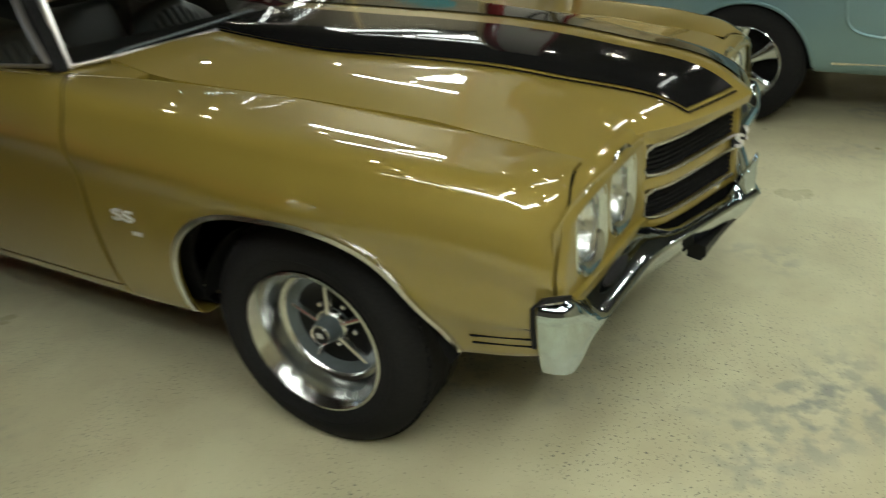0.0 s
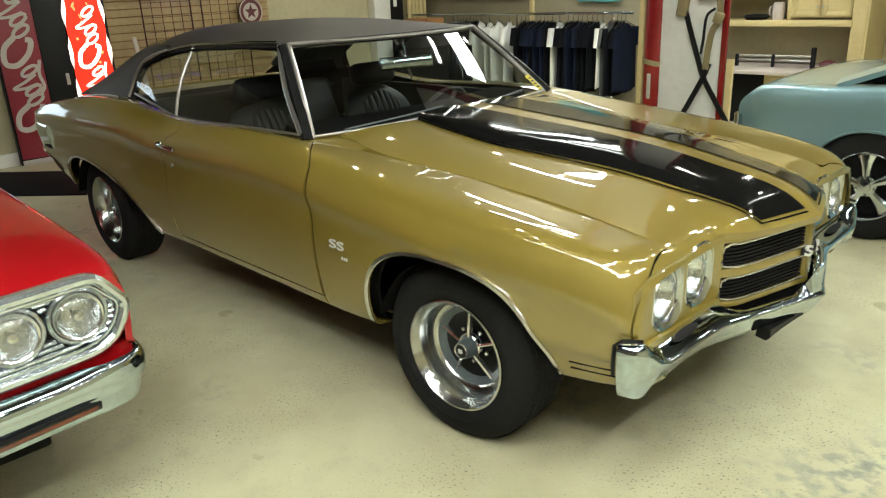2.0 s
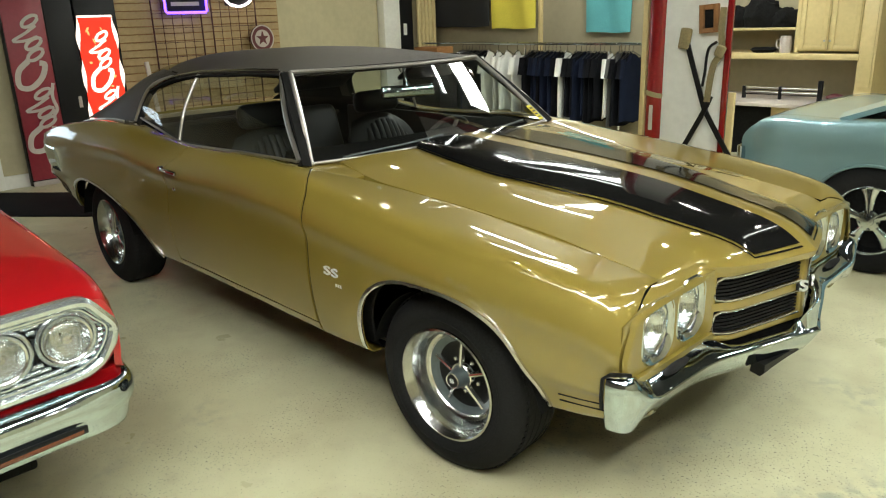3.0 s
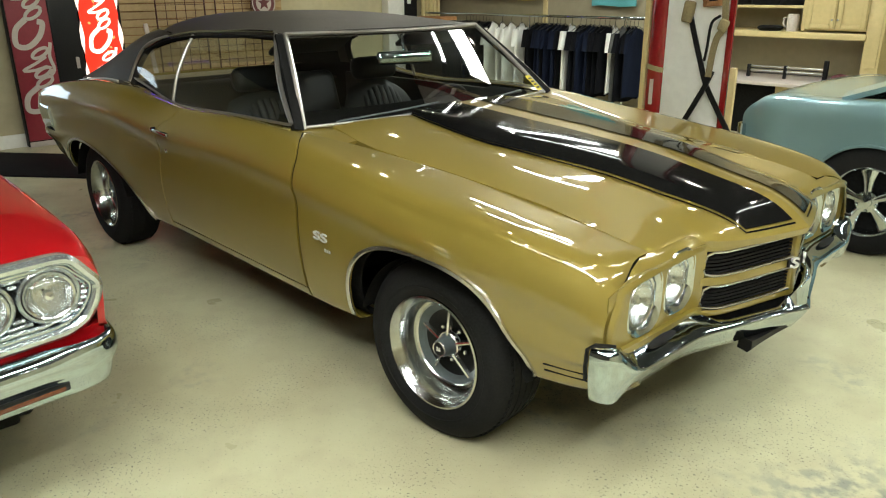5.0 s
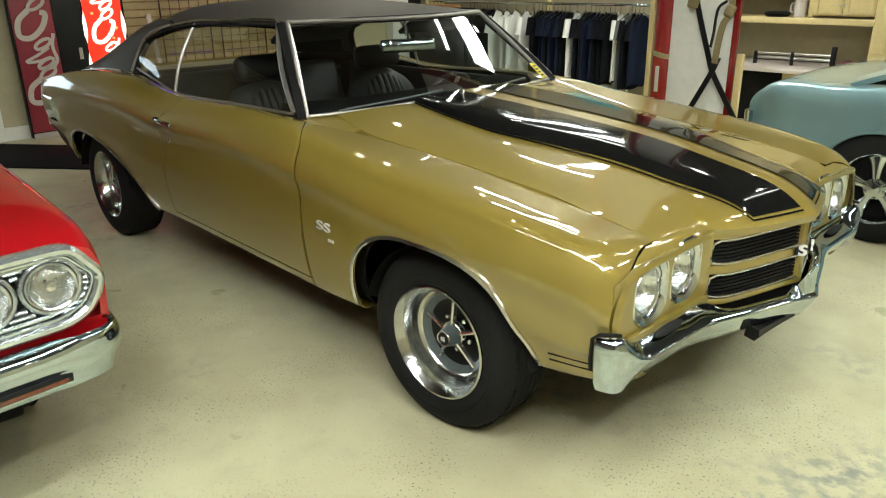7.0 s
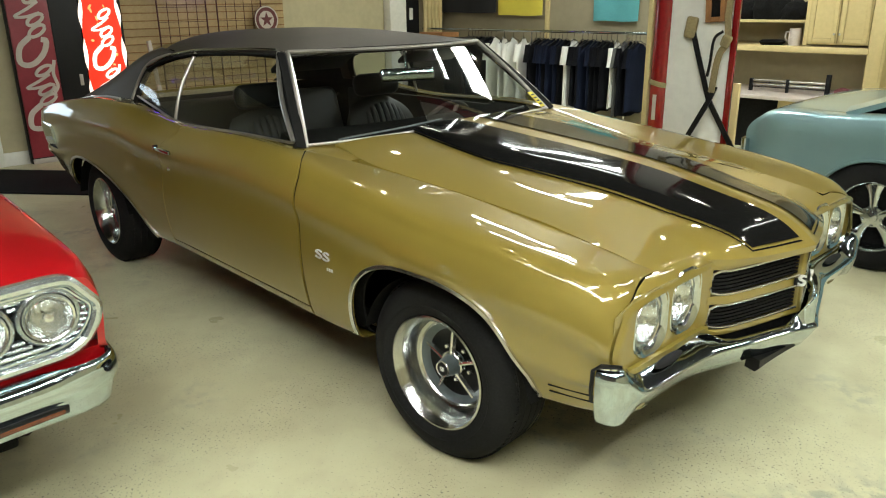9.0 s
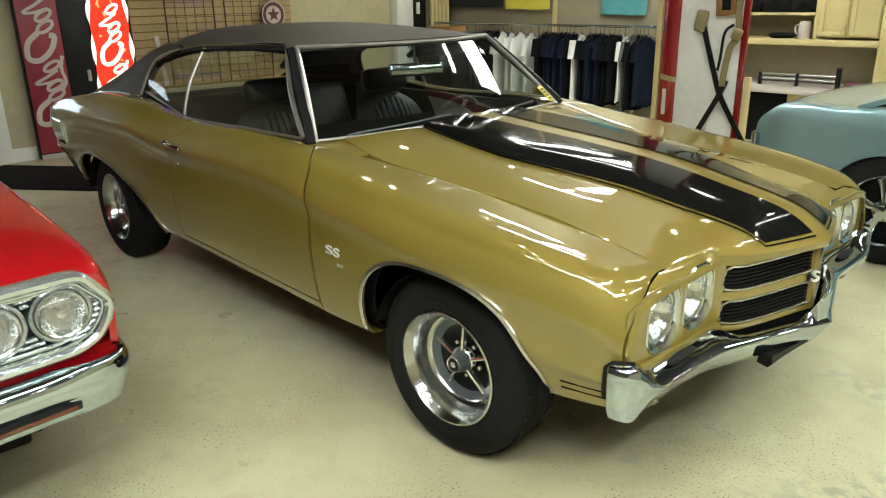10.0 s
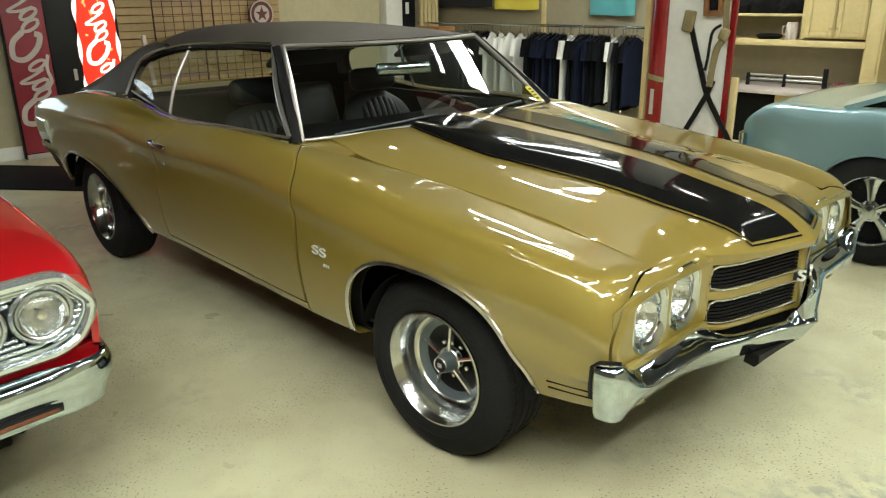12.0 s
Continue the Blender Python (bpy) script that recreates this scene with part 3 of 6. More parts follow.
part("pinstripe", mirrored(front_line), STRIPE, hood_ob, "black painted stripe")
part("pinstripe", front_line, STRIPE, hood_ob, "black painted stripe")

# cowl between hood and windshield
cowl = sheet(lambda x, f: Vector((x, f * seam_y(x), seam_z(-0.604) + (seam_z(x) - seam_z(-0.604)) * abs(f) ** 3 + 0.024 * (1 - f * f))), steps(-0.90, -0.604, 10), steps(-1, 1, 30))
bmesh.ops.recalc_face_normals(cowl, faces=cowl.faces[:])
part("cowl", thick(cowl, 0.01), GOLD, coupe, "gold cowl panel under the windshield")
lip_dark = sheet(lambda f, v: hood_point(hood_rear(f * 0.30), f * 0.30) - Vector((0.001, 0, 0.003 + 0.04 * v)), steps(-1, 1, 40), [0, 1])
part("hood_rear_edge", thick(lip_dark, 0.003), BLACK, hood_ob, "black rear edge of the raised hood")
# deck lid
deck = sheet(lambda x, f: Vector((x, f * (seam_y(x) - 0.004), seam_z(x) + 0.018 * (1 - f * f))), steps(-3.75, -3.30, 20), steps(-1, 1, 24))
part("trunk_lid", thick(deck, 0.015), GOLD, coupe, "gold trunk lid")
tail = sheet(lambda u, v: Vector((-3.755 + 0.02 * math.sin(v * 3), u * 0.74, 0.46 + v * 0.29)), steps(-1, 1, 20), steps(0, 1, 8))
part("tail_panel", thick(tail, 0.02), GOLD, coupe, "gold tail panel")
under = box(-3.6, 0.20, -0.70, 0.70, 0.27, 0.33, 0.02)
part("underbody", under, MATT, coupe, "black underbody")
firewall = box(-0.78, -0.74, -0.72, 0.72, 0.3, 0.87)
part("firewall", firewall, MATT, coupe)
bulkhead = box(0.42, 0.46, -0.68, 0.68, 0.42, 0.74)
part("radiator_support", bulkhead, MATT, coupe, "black radiator support")

# bright lips round the wheel openings
for arch in ARCHES:
    line = [(x, flank_y(x, z) - 0.004, z) for x, z in arch_curve(arch, 56) if z > sill(x) + 0.015]
    lip = sweep(line, [(-0.009, -0.005), (0.003, -0.0055), (0.006, -0.001), (0.004, 0.004), (-0.009, 0.004)], up=(0, 1, 0))
    bmesh.ops.recalc_face_normals(lip, faces=lip.faces[:])
    part("wheel_arch_trim", mirrored(lip), BRIGHT, coupe, "bright wheel opening moulding")
    part("wheel_arch_trim", lip, BRIGHT, coupe, "bright wheel opening moulding")
    # inner wheel house
    well = sheet(lambda a, v: Vector((arch[0] + math.cos(a) * 0.40, -0.87 + v * 0.42, 0.25 + math.sin(a) * 0.40)), steps(0.3, math.pi - 0.3, 24), [0, 1])
    part("wheel_house", mirrored(well), MATT, coupe, "matt black wheel house")
    part("wheel_house", well, MATT, coupe, "matt black wheel house")

# ---- roof, pillars and glass ----
rail_z = curve([(-1.08, 1.262), (-1.20, 1.274), (-1.5, 1.278), (-1.9, 1.259), (-2.23, 1.219), (-2.5, 1.15), (-2.75, 1.06)])
rail_y = curve([(-1.08, 0.572), (-1.20, 0.584), (-1.5, 0.60), (-1.9, 0.612), (-2.23, 0.622), (-2.5, 0.645), (-2.75, 0.67)])
roof_z = curve([(-1.02, 1.270), (-1.2, 1.303), (-1.55, 1.332), (-1.85, 1.342), (-2.15, 1.340), (-2.45, 1.322), (-2.7, 1.275)])


def roof_point(u, v):
    """u from the windshield header to the rear window, v across from -1 to 1."""
    a = abs(v)
    x = -1.085 - 1.5 * u - 0.10 * a ** 2 * (1 - u) + 0.12 * u * a ** 2
    y = rail_y(x) * v
    edge = rail_z(x)
    return Vector((x, -y, edge + (roof_z(x) - edge) * (1 - a ** (2.4 + 1.6 * u))))


roof = sheet(roof_point, steps(0, 1, 40), steps(-1, 1, 40))
bmesh.ops.recalc_face_normals(roof, faces=roof.faces[:])
part("roof", thick(roof, 0.02), VINYL, coupe, "black vinyl-covered roof")

# rear pillar, from the roof's rail down to the quarter panel
fore_edge = spline([(-2.12, -0.632, 1.236), (-2.32, -0.652, 1.200), (-2.44, -0.668, 1.155), (-2.495, -0.695, 1.085), (-2.515, -0.740, 0.982)], 6)
aft_edge = spline([(-2.50, -0.548, 1.250), (-2.68, -0.57, 1.205), (-2.90, -0.608, 1.118), (-3.15, -0.648, 1.022), (-3.42, -0.688, 0.930)], 6)


def pillar_point(u, v):
    k = u * (len(fore_edge) - 1)
    i = min(int(k), len(fore_edge) - 2)
    a = Vector(fore_edge[i]).lerp(Vector(fore_edge[i + 1]), k - i)
    b = Vector(aft_edge[i]).lerp(Vector(aft_edge[i + 1]), k - i)
    return a.lerp(b, v) + Vector((0, -0.03, 0.012)) * math.sin(math.pi * v)


pillar = sheet(pillar_point, steps(0, 1, 24), steps(0, 1, 14))
bmesh.ops.recalc_face_normals(pillar, faces=pillar.faces[:])
part("rear_pillar", mirrored(pillar), VINYL, coupe, "black vinyl-covered rear pillar")
part("rear_pillar", pillar, VINYL, coupe, "black vinyl-covered rear pillar")

sail = sheet(lambda u, v: pillar_point(u, 0.04 + 0.92 * v) + Vector((0, 0.045, -0.012)), steps(0, 1, 14), steps(0, 1, 8))
bmesh.ops.recalc_face_normals(sail, faces=sail.faces[:])
part("inner_pillar_trim", mirrored(sail), MATT, coupe, "black inner trim of the rear pillar")
part("inner_pillar_trim", sail, MATT, coupe, "black inner trim of the rear pillar")

# windshield
def glass_front(u, v, out=0.0):
    """u up the glass, v across."""
    a = abs(v)
    base = Vector((-0.715 - 0.135 * a ** 2.2, -v * 0.740, 0.958 - 0.020 * a))
    head = Vector((-1.085 - 0.108 * a ** 2, -v * 0.578, 1.268 + 0.003 * a ** 2))
    p = base.lerp(head, u)
    bow = 0.008 * math.sin(math.pi * u)
    return p + Vector((0.5, 0, 0.85)) * bow + Vector((0.86, 0, 0.5)) * out


windshield = pane(sheet(glass_front, steps(0, 1, 16), steps(-1, 1, 30)), "windshield", coupe, "tinted windshield", SCREEN)
header = tube([tuple(glass_front(1.0, v, 0.004)) for v in steps(-1, 1, 30)], 0.0125, 8, flat=0.7)
part("windshield_trim", header, TRIMS, windshield, "bright windshield moulding")
pillar_trim = sweep([tuple(glass_front(u, 1.0, 0.004)) for u in steps(-0.02, 1, 12)], [(-0.010, -0.006), (0.009, -0.006), (0.010, 0.003), (0.0, 0.008), (-0.010, 0.004)], up=(0.6, 0, 0.8))
part("windshield_trim", mirrored(pillar_trim), TRIMS, windshield, "bright windshield moulding")
part("windshield_trim", pillar_trim, TRIMS, windshield, "bright windshield moulding")
base_trim = tube([tuple(glass_front(0.0, v, 0.004)) for v in steps(-1, 1, 30)], 0.006, 8)
part("windshield_trim", base_trim, TRIMS, windshield, "bright windshield moulding")
# front pillars: the shade on their gold paint is put into matt black
post = sweep([(-0.840, -0.772, 0.930), (-0.94, -0.725, 1.03), (-1.07, -0.665, 1.145), (-1.205, -0.600, 1.262)], [(-0.022, -0.016), (0.018, -0.016), (0.022, 0.010), (-0.018, 0.013)], up=(0.6, 0, 0.8))
bmesh.ops.recalc_face_normals(post, faces=post.faces[:])
part("front_pillar", mirrored(post), MATT, coupe, "front pillar drawn black for gold paint in shade")
part("front_pillar", post, MATT, coupe, "front pillar drawn black for gold paint in shade")

# side glass, gutters and sill trim
def glass_side(u, v):
    """u along the door and the quarter window, v up."""
    base = spline([(-0.875, -0.776, 0.955), (-1.3, -0.785, 0.950), (-1.70, -0.785, 0.936), (-1.90, -0.782, 0.940), (-2.19, -0.755, 0.978), (-2.48, -0.715, 1.005)], 6)
    head = spline([(-1.235, -0.594, 1.270), (-1.42, -0.604, 1.268), (-1.65, -0.617, 1.258), (-1.92, -0.629, 1.246), (-2.21, -0.647, 1.206), (-2.41, -0.672, 1.145)], 6)
    k = u * (len(base) - 1)
    i = min(int(k), len(base) - 2)
    a = Vector(base[i]).lerp(Vector(base[i + 1]), k - i)
    b = Vector(head[i]).lerp(Vector(head[i + 1]), k - i)
    return a.lerp(b, v) + Vector((0, -0.022, 0)) * math.sin(math.pi * v)


def side_glass(u0, u1):
    return sheet(glass_side, steps(u0, u1, 16), steps(0, 1, 10))


for name, u0, u1 in (("door_glass", 0.0, 0.599), ("quarter_glass", 0.611, 1.0)):
    bm = side_glass(u0, u1)
    pane(mirrored(bm), name, coupe, "tinted side glass")
    pane(bm, name, coupe, "tinted side glass")


def trim(line, r, up=(0, 0, 1), flat=1.0, material_=None, name="window_trim", label="bright window moulding"):
    bm = tube(line, r, 8, up=up, flat=flat)
    bmesh.ops.recalc_face_normals(bm, faces=bm.faces[:])
    part(name, mirrored(bm), material_ or TRIMS, coupe, label)
    part(name, bm, material_ or TRIMS, coupe, label)


trim([tuple(glass_side(0.605, v) + Vector((0, -0.004, 0))) for v in steps(0, 1, 8)], 0.008, up=(1, 0, 0))
trim([tuple(glass_side(u, 1.0) + Vector((0, -0.012, 0.012))) for u in steps(0.0, 1, 30)], 0.0055, material_=POLISHED, name="drip_rail", label="bright roof drip rail")
trim([tuple(glass_side(u, 0.965) + Vector((0, -0.004, 0.0))) for u in steps(0.0, 1, 30)], 0.013, flat=0.5, material_=MATT, name="window_seal", label="black rubber window seal")
trim([tuple(glass_side(0.0, v) + Vector((0.012, -0.008, 0))) for v in steps(0.0, 1, 8)], 0.010, up=(1, 0, 0), name="door_glass_trim", label="bright door glass edge")
trim([tuple(glass_side(u, 0.0) + Vector((0, -0.012, -0.002))) for u in steps(0.0, 1, 30)], 0.006, name="sill_trim", label="bright window sill moulding")
trim([tuple(Vector(p) + Vector((0.004, -0.008, 0.004))) for p in fore_edge[2:]], 0.008, up=(1, 0, 0))
quarter_edge = sheet(lambda k, v: Vector(fore_edge[int(k)]) + Vector((0.062 * v, -0.004, -0.012 * v)), [float(k) for k in range(2, len(fore_edge))], [0, 0.5, 1])
part("quarter_frame", mirrored(thick(quarter_edge.copy(), 0.006)), BLACK, coupe, "black quarter window frame")
part("quarter_frame", thick(quarter_edge, 0.006), BLACK, coupe, "black quarter window frame")
trim([tuple(side_point(x, 0.045) + Vector((0, 0, 0.004))) for x in steps(-2.54, -3.36, 14)], 0.006, name="vinyl_trim", label="bright vinyl edge moulding")

# rear window
back = sheet(lambda u, v: Vector((-2.62 - 0.76 * u, v * (0.53 + 0.13 * u), 1.245 - 0.30 * u + 0.05 * (1 - v * v) * (1 - u) + 0.015 * (1 - v * v))), steps(0, 1, 10), steps(-1, 1, 16))
pane(back, "rear_window", coupe, "tinted rear window")

# ---- nose: lamps, grille, bumper ----
# faces round the lamps
LAMPS = [(0.662, 0.636), (0.484, 0.648)]
LAMP_W, LAMP_H = 0.150, 0.182


def lamp_face(y, v):
    top = 0.735 - 0.03 * max(0, (y - 0.70) / 0.12) ** 2
    return Vector((nose_x(y) - 0.006 - 0.004 * (1 - v), -y, 0.535 + (top - 0.535) * v))


def clear_of_lamps(y, v):
    p = lamp_face(y, v)
    return all((abs(-p.y - a) / (LAMP_W / 2)) ** 3 + (abs(p.z - b) / (LAMP_H / 2)) ** 3 > 1 for a, b in LAMPS)


face = thick(sheet(lamp_face, steps(0.352, 0.832, 130), steps(0, 1, 56), keep=clear_of_lamps), 0.004)
bmesh.ops.recalc_face_normals(face, faces=face.faces[:])
part("lamp_panel", mirrored(face), GOLD, coupe, "gold headlight panel")
part("lamp_panel", face, GOLD, coupe, "gold headlight panel")


def rounded_plate(w, h, r, n=8):
    out = []
    for k in range(4):
        cx, cy = ((w / 2 - r) * (1 if k in (0, 3) else -1), (h / 2 - r) * (1 if k in (0, 1) else -1))
        for i in range(n + 1):
            a = math.pi / 2 * (k + i / n)
            out.append((cx + r * math.cos(a), cy + r * math.sin(a)))
    return out


def headlight(parent, x, y, z, turn, name="headlight", size=0.073, tall=1.0):
    """A sealed-beam lamp that faces x."""
    at = Matrix.Translation((x, y, z)) @ pose(0, 0, 0, 0, 90, 0) @ pose(0, 0, 0, turn, 0, 0)
    bowl = lathe([(size * 1.0, 0.004), (size * 0.96, 0.0), (size * 0.8, -0.022), (size * 0.45, -0.045), (0.004, -0.055)], 36)
    ob = part(name, bowl, REFLECTOR, parent, "round sealed-beam headlight", at=at)
    ring = lathe([(size * 0.97, -0.004), (size * 0.98, 0.008), (size * 1.06, 0.011), (size * 1.13, 0.004), (size * 1.15, -0.01)], 36)
    part("lamp_ring", ring, BRIGHT, ob, "bright lamp ring")
    lens = lathe([(size * 0.97, 0.006), (size * 0.86, 0.013), (size * 0.6, 0.019), (size * 0.3, 0.022), (0.002, 0.0225)], 36)
    pane(lens, "lamp_lens", ob, "clear fluted lens", LENS)
    bulb = lathe([(0.002, 0.004), (0.012, 0.0), (0.014, -0.012), (0.010, -0.03)], 14)
    part("reflector_cap", bulb, BRIGHT, ob)
    return ob


for side in (-1, 1):
    for y, z in LAMPS:
        deep = nose_x(y) - 0.028
        headlight(coupe, deep + 0.004, side * y, z, side * 4, size=0.066)
        # a bright funnel from the panel's rounded opening back to the round lamp
        outline = rounded_plate(LAMP_W, LAMP_H, 0.058, 12)
        bm = bmesh.new()
        rings = []
        for grow, x, round_ in ((0.008, nose_x(y) - 0.0065, 0), (0.004, nose_x(y) - 0.0015, 0), (-0.004, nose_x(y) - 0.005, 0), (-0.010, deep + 0.014, 0.45), (0, deep + 0.002, 1)):
            ring = []
            for a, b in outline:
                t = math.atan2(b, a)
                p = (a * (1 + grow * 2 / LAMP_W), b * (1 + grow * 2 / LAMP_H))
                c = (0.070 * math.cos(t), 0.070 * math.sin(t))
                ring.append(bm.verts.new((x + (nose_x(y + p[0]) - nose_x(y)) * (1 - round_), side * (y + p[0] + (c[0] - p[0]) * round_), z + p[1] + (c[1] - p[1]) * round_)))
            rings.append(ring)
        for r0, r1 in zip(rings, rings[1:]):
            for i in range(len(r0)):
                j = (i + 1) % len(r0)
                bm.faces.new((r0[i], r0[j], r1[j], r1[i]))
        bmesh.ops.recalc_face_normals(bm, faces=bm.faces[:])
        part("lamp_surround", bm, POLISHED, coupe, "bright headlight surround")

# grille: two dark openings with fine bars, framed in bright trim, a body-coloured bar between them
GRILLE = 0.352
backing = sheet(lambda y, z: Vector((nose_x(y) - 0.06, y, z)), steps(-0.40, 0.40, 24), [0.50, 0.725])
part("grille_backing", thick(backing, 0.01), MATT, coupe, "matt black grille backing")
for z0, z1 in ((0.630, 0.704), (0.522, 0.594)):
    def lift(y):
        return 0.012 * (1 - min(1, y / 0.30))
    for side in (-1, 1):
        line = [(nose_x(y) - 0.006, side * y, z1 + lift(y)) for y in steps(0.022, GRILLE - 0.022, 16)]
        line += [(nose_x(GRILLE - 0.004) - 0.006, side * (GRILLE - 0.004), z1 - 0.010), (nose_x(GRILLE) - 0.006, side * GRILLE, z1 - 0.026), (nose_x(GRILLE) - 0.006, side * (GRILLE + 0.004), z0 + 0.018), (nose_x(GRILLE) - 0.006, side * (GRILLE - 0.006), z0 + 0.004)]
        line += [(nose_x(y) - 0.004, side * y, z0 + lift(y)) for y in steps(GRILLE - 0.024, 0.022, 16)]
        bm = tube(line, 0.0045, 8)
        bmesh.ops.recalc_face_normals(bm, faces=bm.faces[:])
        part("grille_frame", bm, BRIGHT, coupe, "bright grille outline")
    for i in range(6):
        z = z0 + (z1 - z0) * (i + 0.6) / 6.2
        bar = sweep([(nose_x(y) - 0.026, y, z + lift(abs(y))) for y in steps(-GRILLE + 0.004, GRILLE - 0.004, 32)], [(-0.012, -0.002), (0.012, -0.0035), (0.012, 0.0035), (-0.012, 0.002)])
        part("grille_bar", bar, MATT, coupe, "black grille bar")
for name, z, tall, label in (("grille_centre_bar", 0.612, 0.013, "gold bar across the grille"), ("grille_header", 0.718, 0.009, "gold grille header"), ("grille_footer", 0.508, 0.009, "gold strip under the grille")):
    band = sweep([(nose_x(y) - 0.016, y, z + 0.012 * (1 - min(1, abs(y) / 0.30))) for y in steps(-0.36, 0.36, 36)], [(-0.02, -tall), (0.012, -tall), (0.014, 0.0), (0.012, tall), (-0.02, tall)])
    bmesh.ops.recalc_face_normals(band, faces=band.faces[:])
    part(name, band, GOLD, coupe, label)
part("grille_centre_post", box(0.770, 0.800, -0.020, 0.020, 0.505, 0.725, 0.008), GOLD, coupe, "gold post in the middle of the grille")
for side in (-1, 1):
    apron = sweep([(nose_x(y) - 0.022, side * y, 0.50) for y in steps(0.36, 0.80, 20)], [(-0.03, -0.05), (0.0, -0.05), (0.010, 0.034), (-0.03, 0.034)])
    bmesh.ops.recalc_face_normals(apron, faces=apron.faces[:])
    part("valance", apron, GOLD, coupe, "gold front valance")
# black filler that draws the shade in the gap under the grille
gap_shade = sweep([(nose_x(y) - 0.03, y, 0.46) for y in steps(-0.37, 0.37, 30)], [(-0.03, -0.05), (0.0, -0.05), (0.006, 0.042), (-0.03, 0.042)])
bmesh.ops.recalc_face_normals(gap_shade, faces=gap_shade.faces[:])
part("bumper_gap_shade", gap_shade, MATT, coupe, "black filler for the shade behind the bumper")


def letters(text, size, depth, material_, parent, at, name, label, bold=0.0):
    cu = bpy.data.curves.new("letters", "FONT")
    cu.body, cu.size, cu.extrude, cu.align_x, cu.align_y, cu.offset = text, size, depth, "CENTER", "CENTER", bold
    cu.bevel_depth = 0.0
    probe = new("letters", cu)
    dg = bpy.context.evaluated_depsgraph_get()
    me = bpy.data.meshes.new_from_object(probe.evaluated_get(dg))
    bpy.data.objects.remove(probe)
    bpy.data.curves.remove(cu)
    me.materials.clear()
    me.materials.append(material_)
    ob = new(name, me)
    ob.parent = parent
    ob.matrix_basis = at
    return tagged(ob, label)


# letters drawn wider than tall and leaning a little
WIDE = Matrix(((1.6, 0.12, 0, 0), (0, 1, 0, 0), (0, 0, 1, 0), (0, 0, 0, 1)))
for side in (-1, 1):
    turn = 90 + side * 20
    part("grille_badge", box(-0.024, 0.024, -0.012, 0.012, -0.006, 0.002, 0.003), BLACK, coupe, "black grille badge", at=pose(nose_x(0.035) + 0.010, side * 0.035, 0.626, 90, 0, turn))
    letters("S", 0.048, 0.004, BADGE, coupe, pose(nose_x(0.035) + 0.014, side * 0.035, 0.626, 90, 0, turn) @ WIDE, "badge_letter", "bright letter S of the grille badge", 0.001)
for side in (-1, 1):
    y = flank_y(-0.49, 0.61)
    letters("SS", 0.046, 0.003, BADGE, coupe, pose(-0.478, side * (abs(y) + 0.004), 0.622, 90, 0, 0 if side < 0 else 180) @ Matrix.Diagonal((1.2, 1, 1, 1)) @ WIDE, "fender_badge", "bright SS badge on the fender", 0.0)
    for k in range(3):
        bar = box(-0.0045, 0.0045, -0.0012, 0.0012, -0.006, 0.006, 0.001)
        part("badge_figure", bar, BADGE, coupe, "small bright badge bar", at=pose(-0.452 + k * 0.013, side * (abs(y) + 0.003), 0.578))

# louvre slots low on the fender
for side in (-1, 1):
    for k in range(2):
        z = 0.425 + 0.022 * k
        slot = box(0.465, 0.595, -0.003, 0.003, z - 0.0028, z + 0.0022, 0.001)
        for v in slot.verts:
            v.co.y += side * (abs(flank_y(v.co.x, v.co.z)) + 0.0008)
        part("marker_slot", slot, MATT, coupe, "low side marker slot")

# bumper: a folded chrome bar that wraps round both corners
path = spline([(0.628, -0.868, 0), (0.660, -0.864, 0), (0.690, -0.846, 0), (0.710, -0.800, 0), (0.718, -0.72, 0), (0.720, -0.58, 0), (0.727, -0.44, 0), (0.768, -0.30, 0), (0.822, -0.12, 0), (0.848, -0.05, 0), (0.864, -0.004, 0)], 4)
path = path + [(p[0], -p[1], p[2]) for p in path[::-1]]


def bumper(path, rows, bm=None, capped=False, beak=0.0):
    """rows: for (inset, height) of the bar's section at its middle and at its ends."""
    bm = bm or bmesh.new()
    rings = []
    n = len(path)
    for i, p in enumerate(path):
        a, b = Vector(path[max(i - 1, 0)]), Vector(path[min(i + 1, n - 1)])
        along = (b - a).normalized()
        e = max(0.0, min(1.0, (abs(p[1]) - 0.735) / 0.115))
        e = e * e * (3 - 2 * e)
        out = Vector((1, 0, 0)).lerp(Vector((along.y, -along.x, 0)), e).normalized()
        ring = []
        peak_ = beak * max(0.0, 1 - abs(p[1]) / 0.075)
        ledge = ease((abs(p[1]) - 0.31) / 0.10)
        for k, ((i0, z0), (i1, z1)) in enumerate(rows):
            if beak and k < 3:
                # a broad ledge before the lamps, a thin edge under the grille, a raised point in the middle
                z0 += peak_ + (0.085 if k == 0 else 0.044 - 0.004 * k) * ledge
                i0 = (i0 + (0.05 if k == 0 else 0.030) * ledge) * (1 - 0.6 * peak_ / (beak + 1e-9))
            ring.append(bm.verts.new(Vector((p[0], p[1], 0)) - out * (i0 + (i1 - i0) * e) + Vector((0, 0, z0 + (z1 - z0) * e))))
        rings.append(ring)
    for a, b in zip(rings, rings[1:]):
        for j in range(len(rows) - 1):
            bm.faces.new((a[j], a[j + 1], b[j + 1], b[j]))
    if capped:
        bm.faces.new(rings[0][::-1])
        bm.faces.new(rings[-1])
    bmesh.ops.recalc_face_normals(bm, faces=bm.faces[:])
    return bm


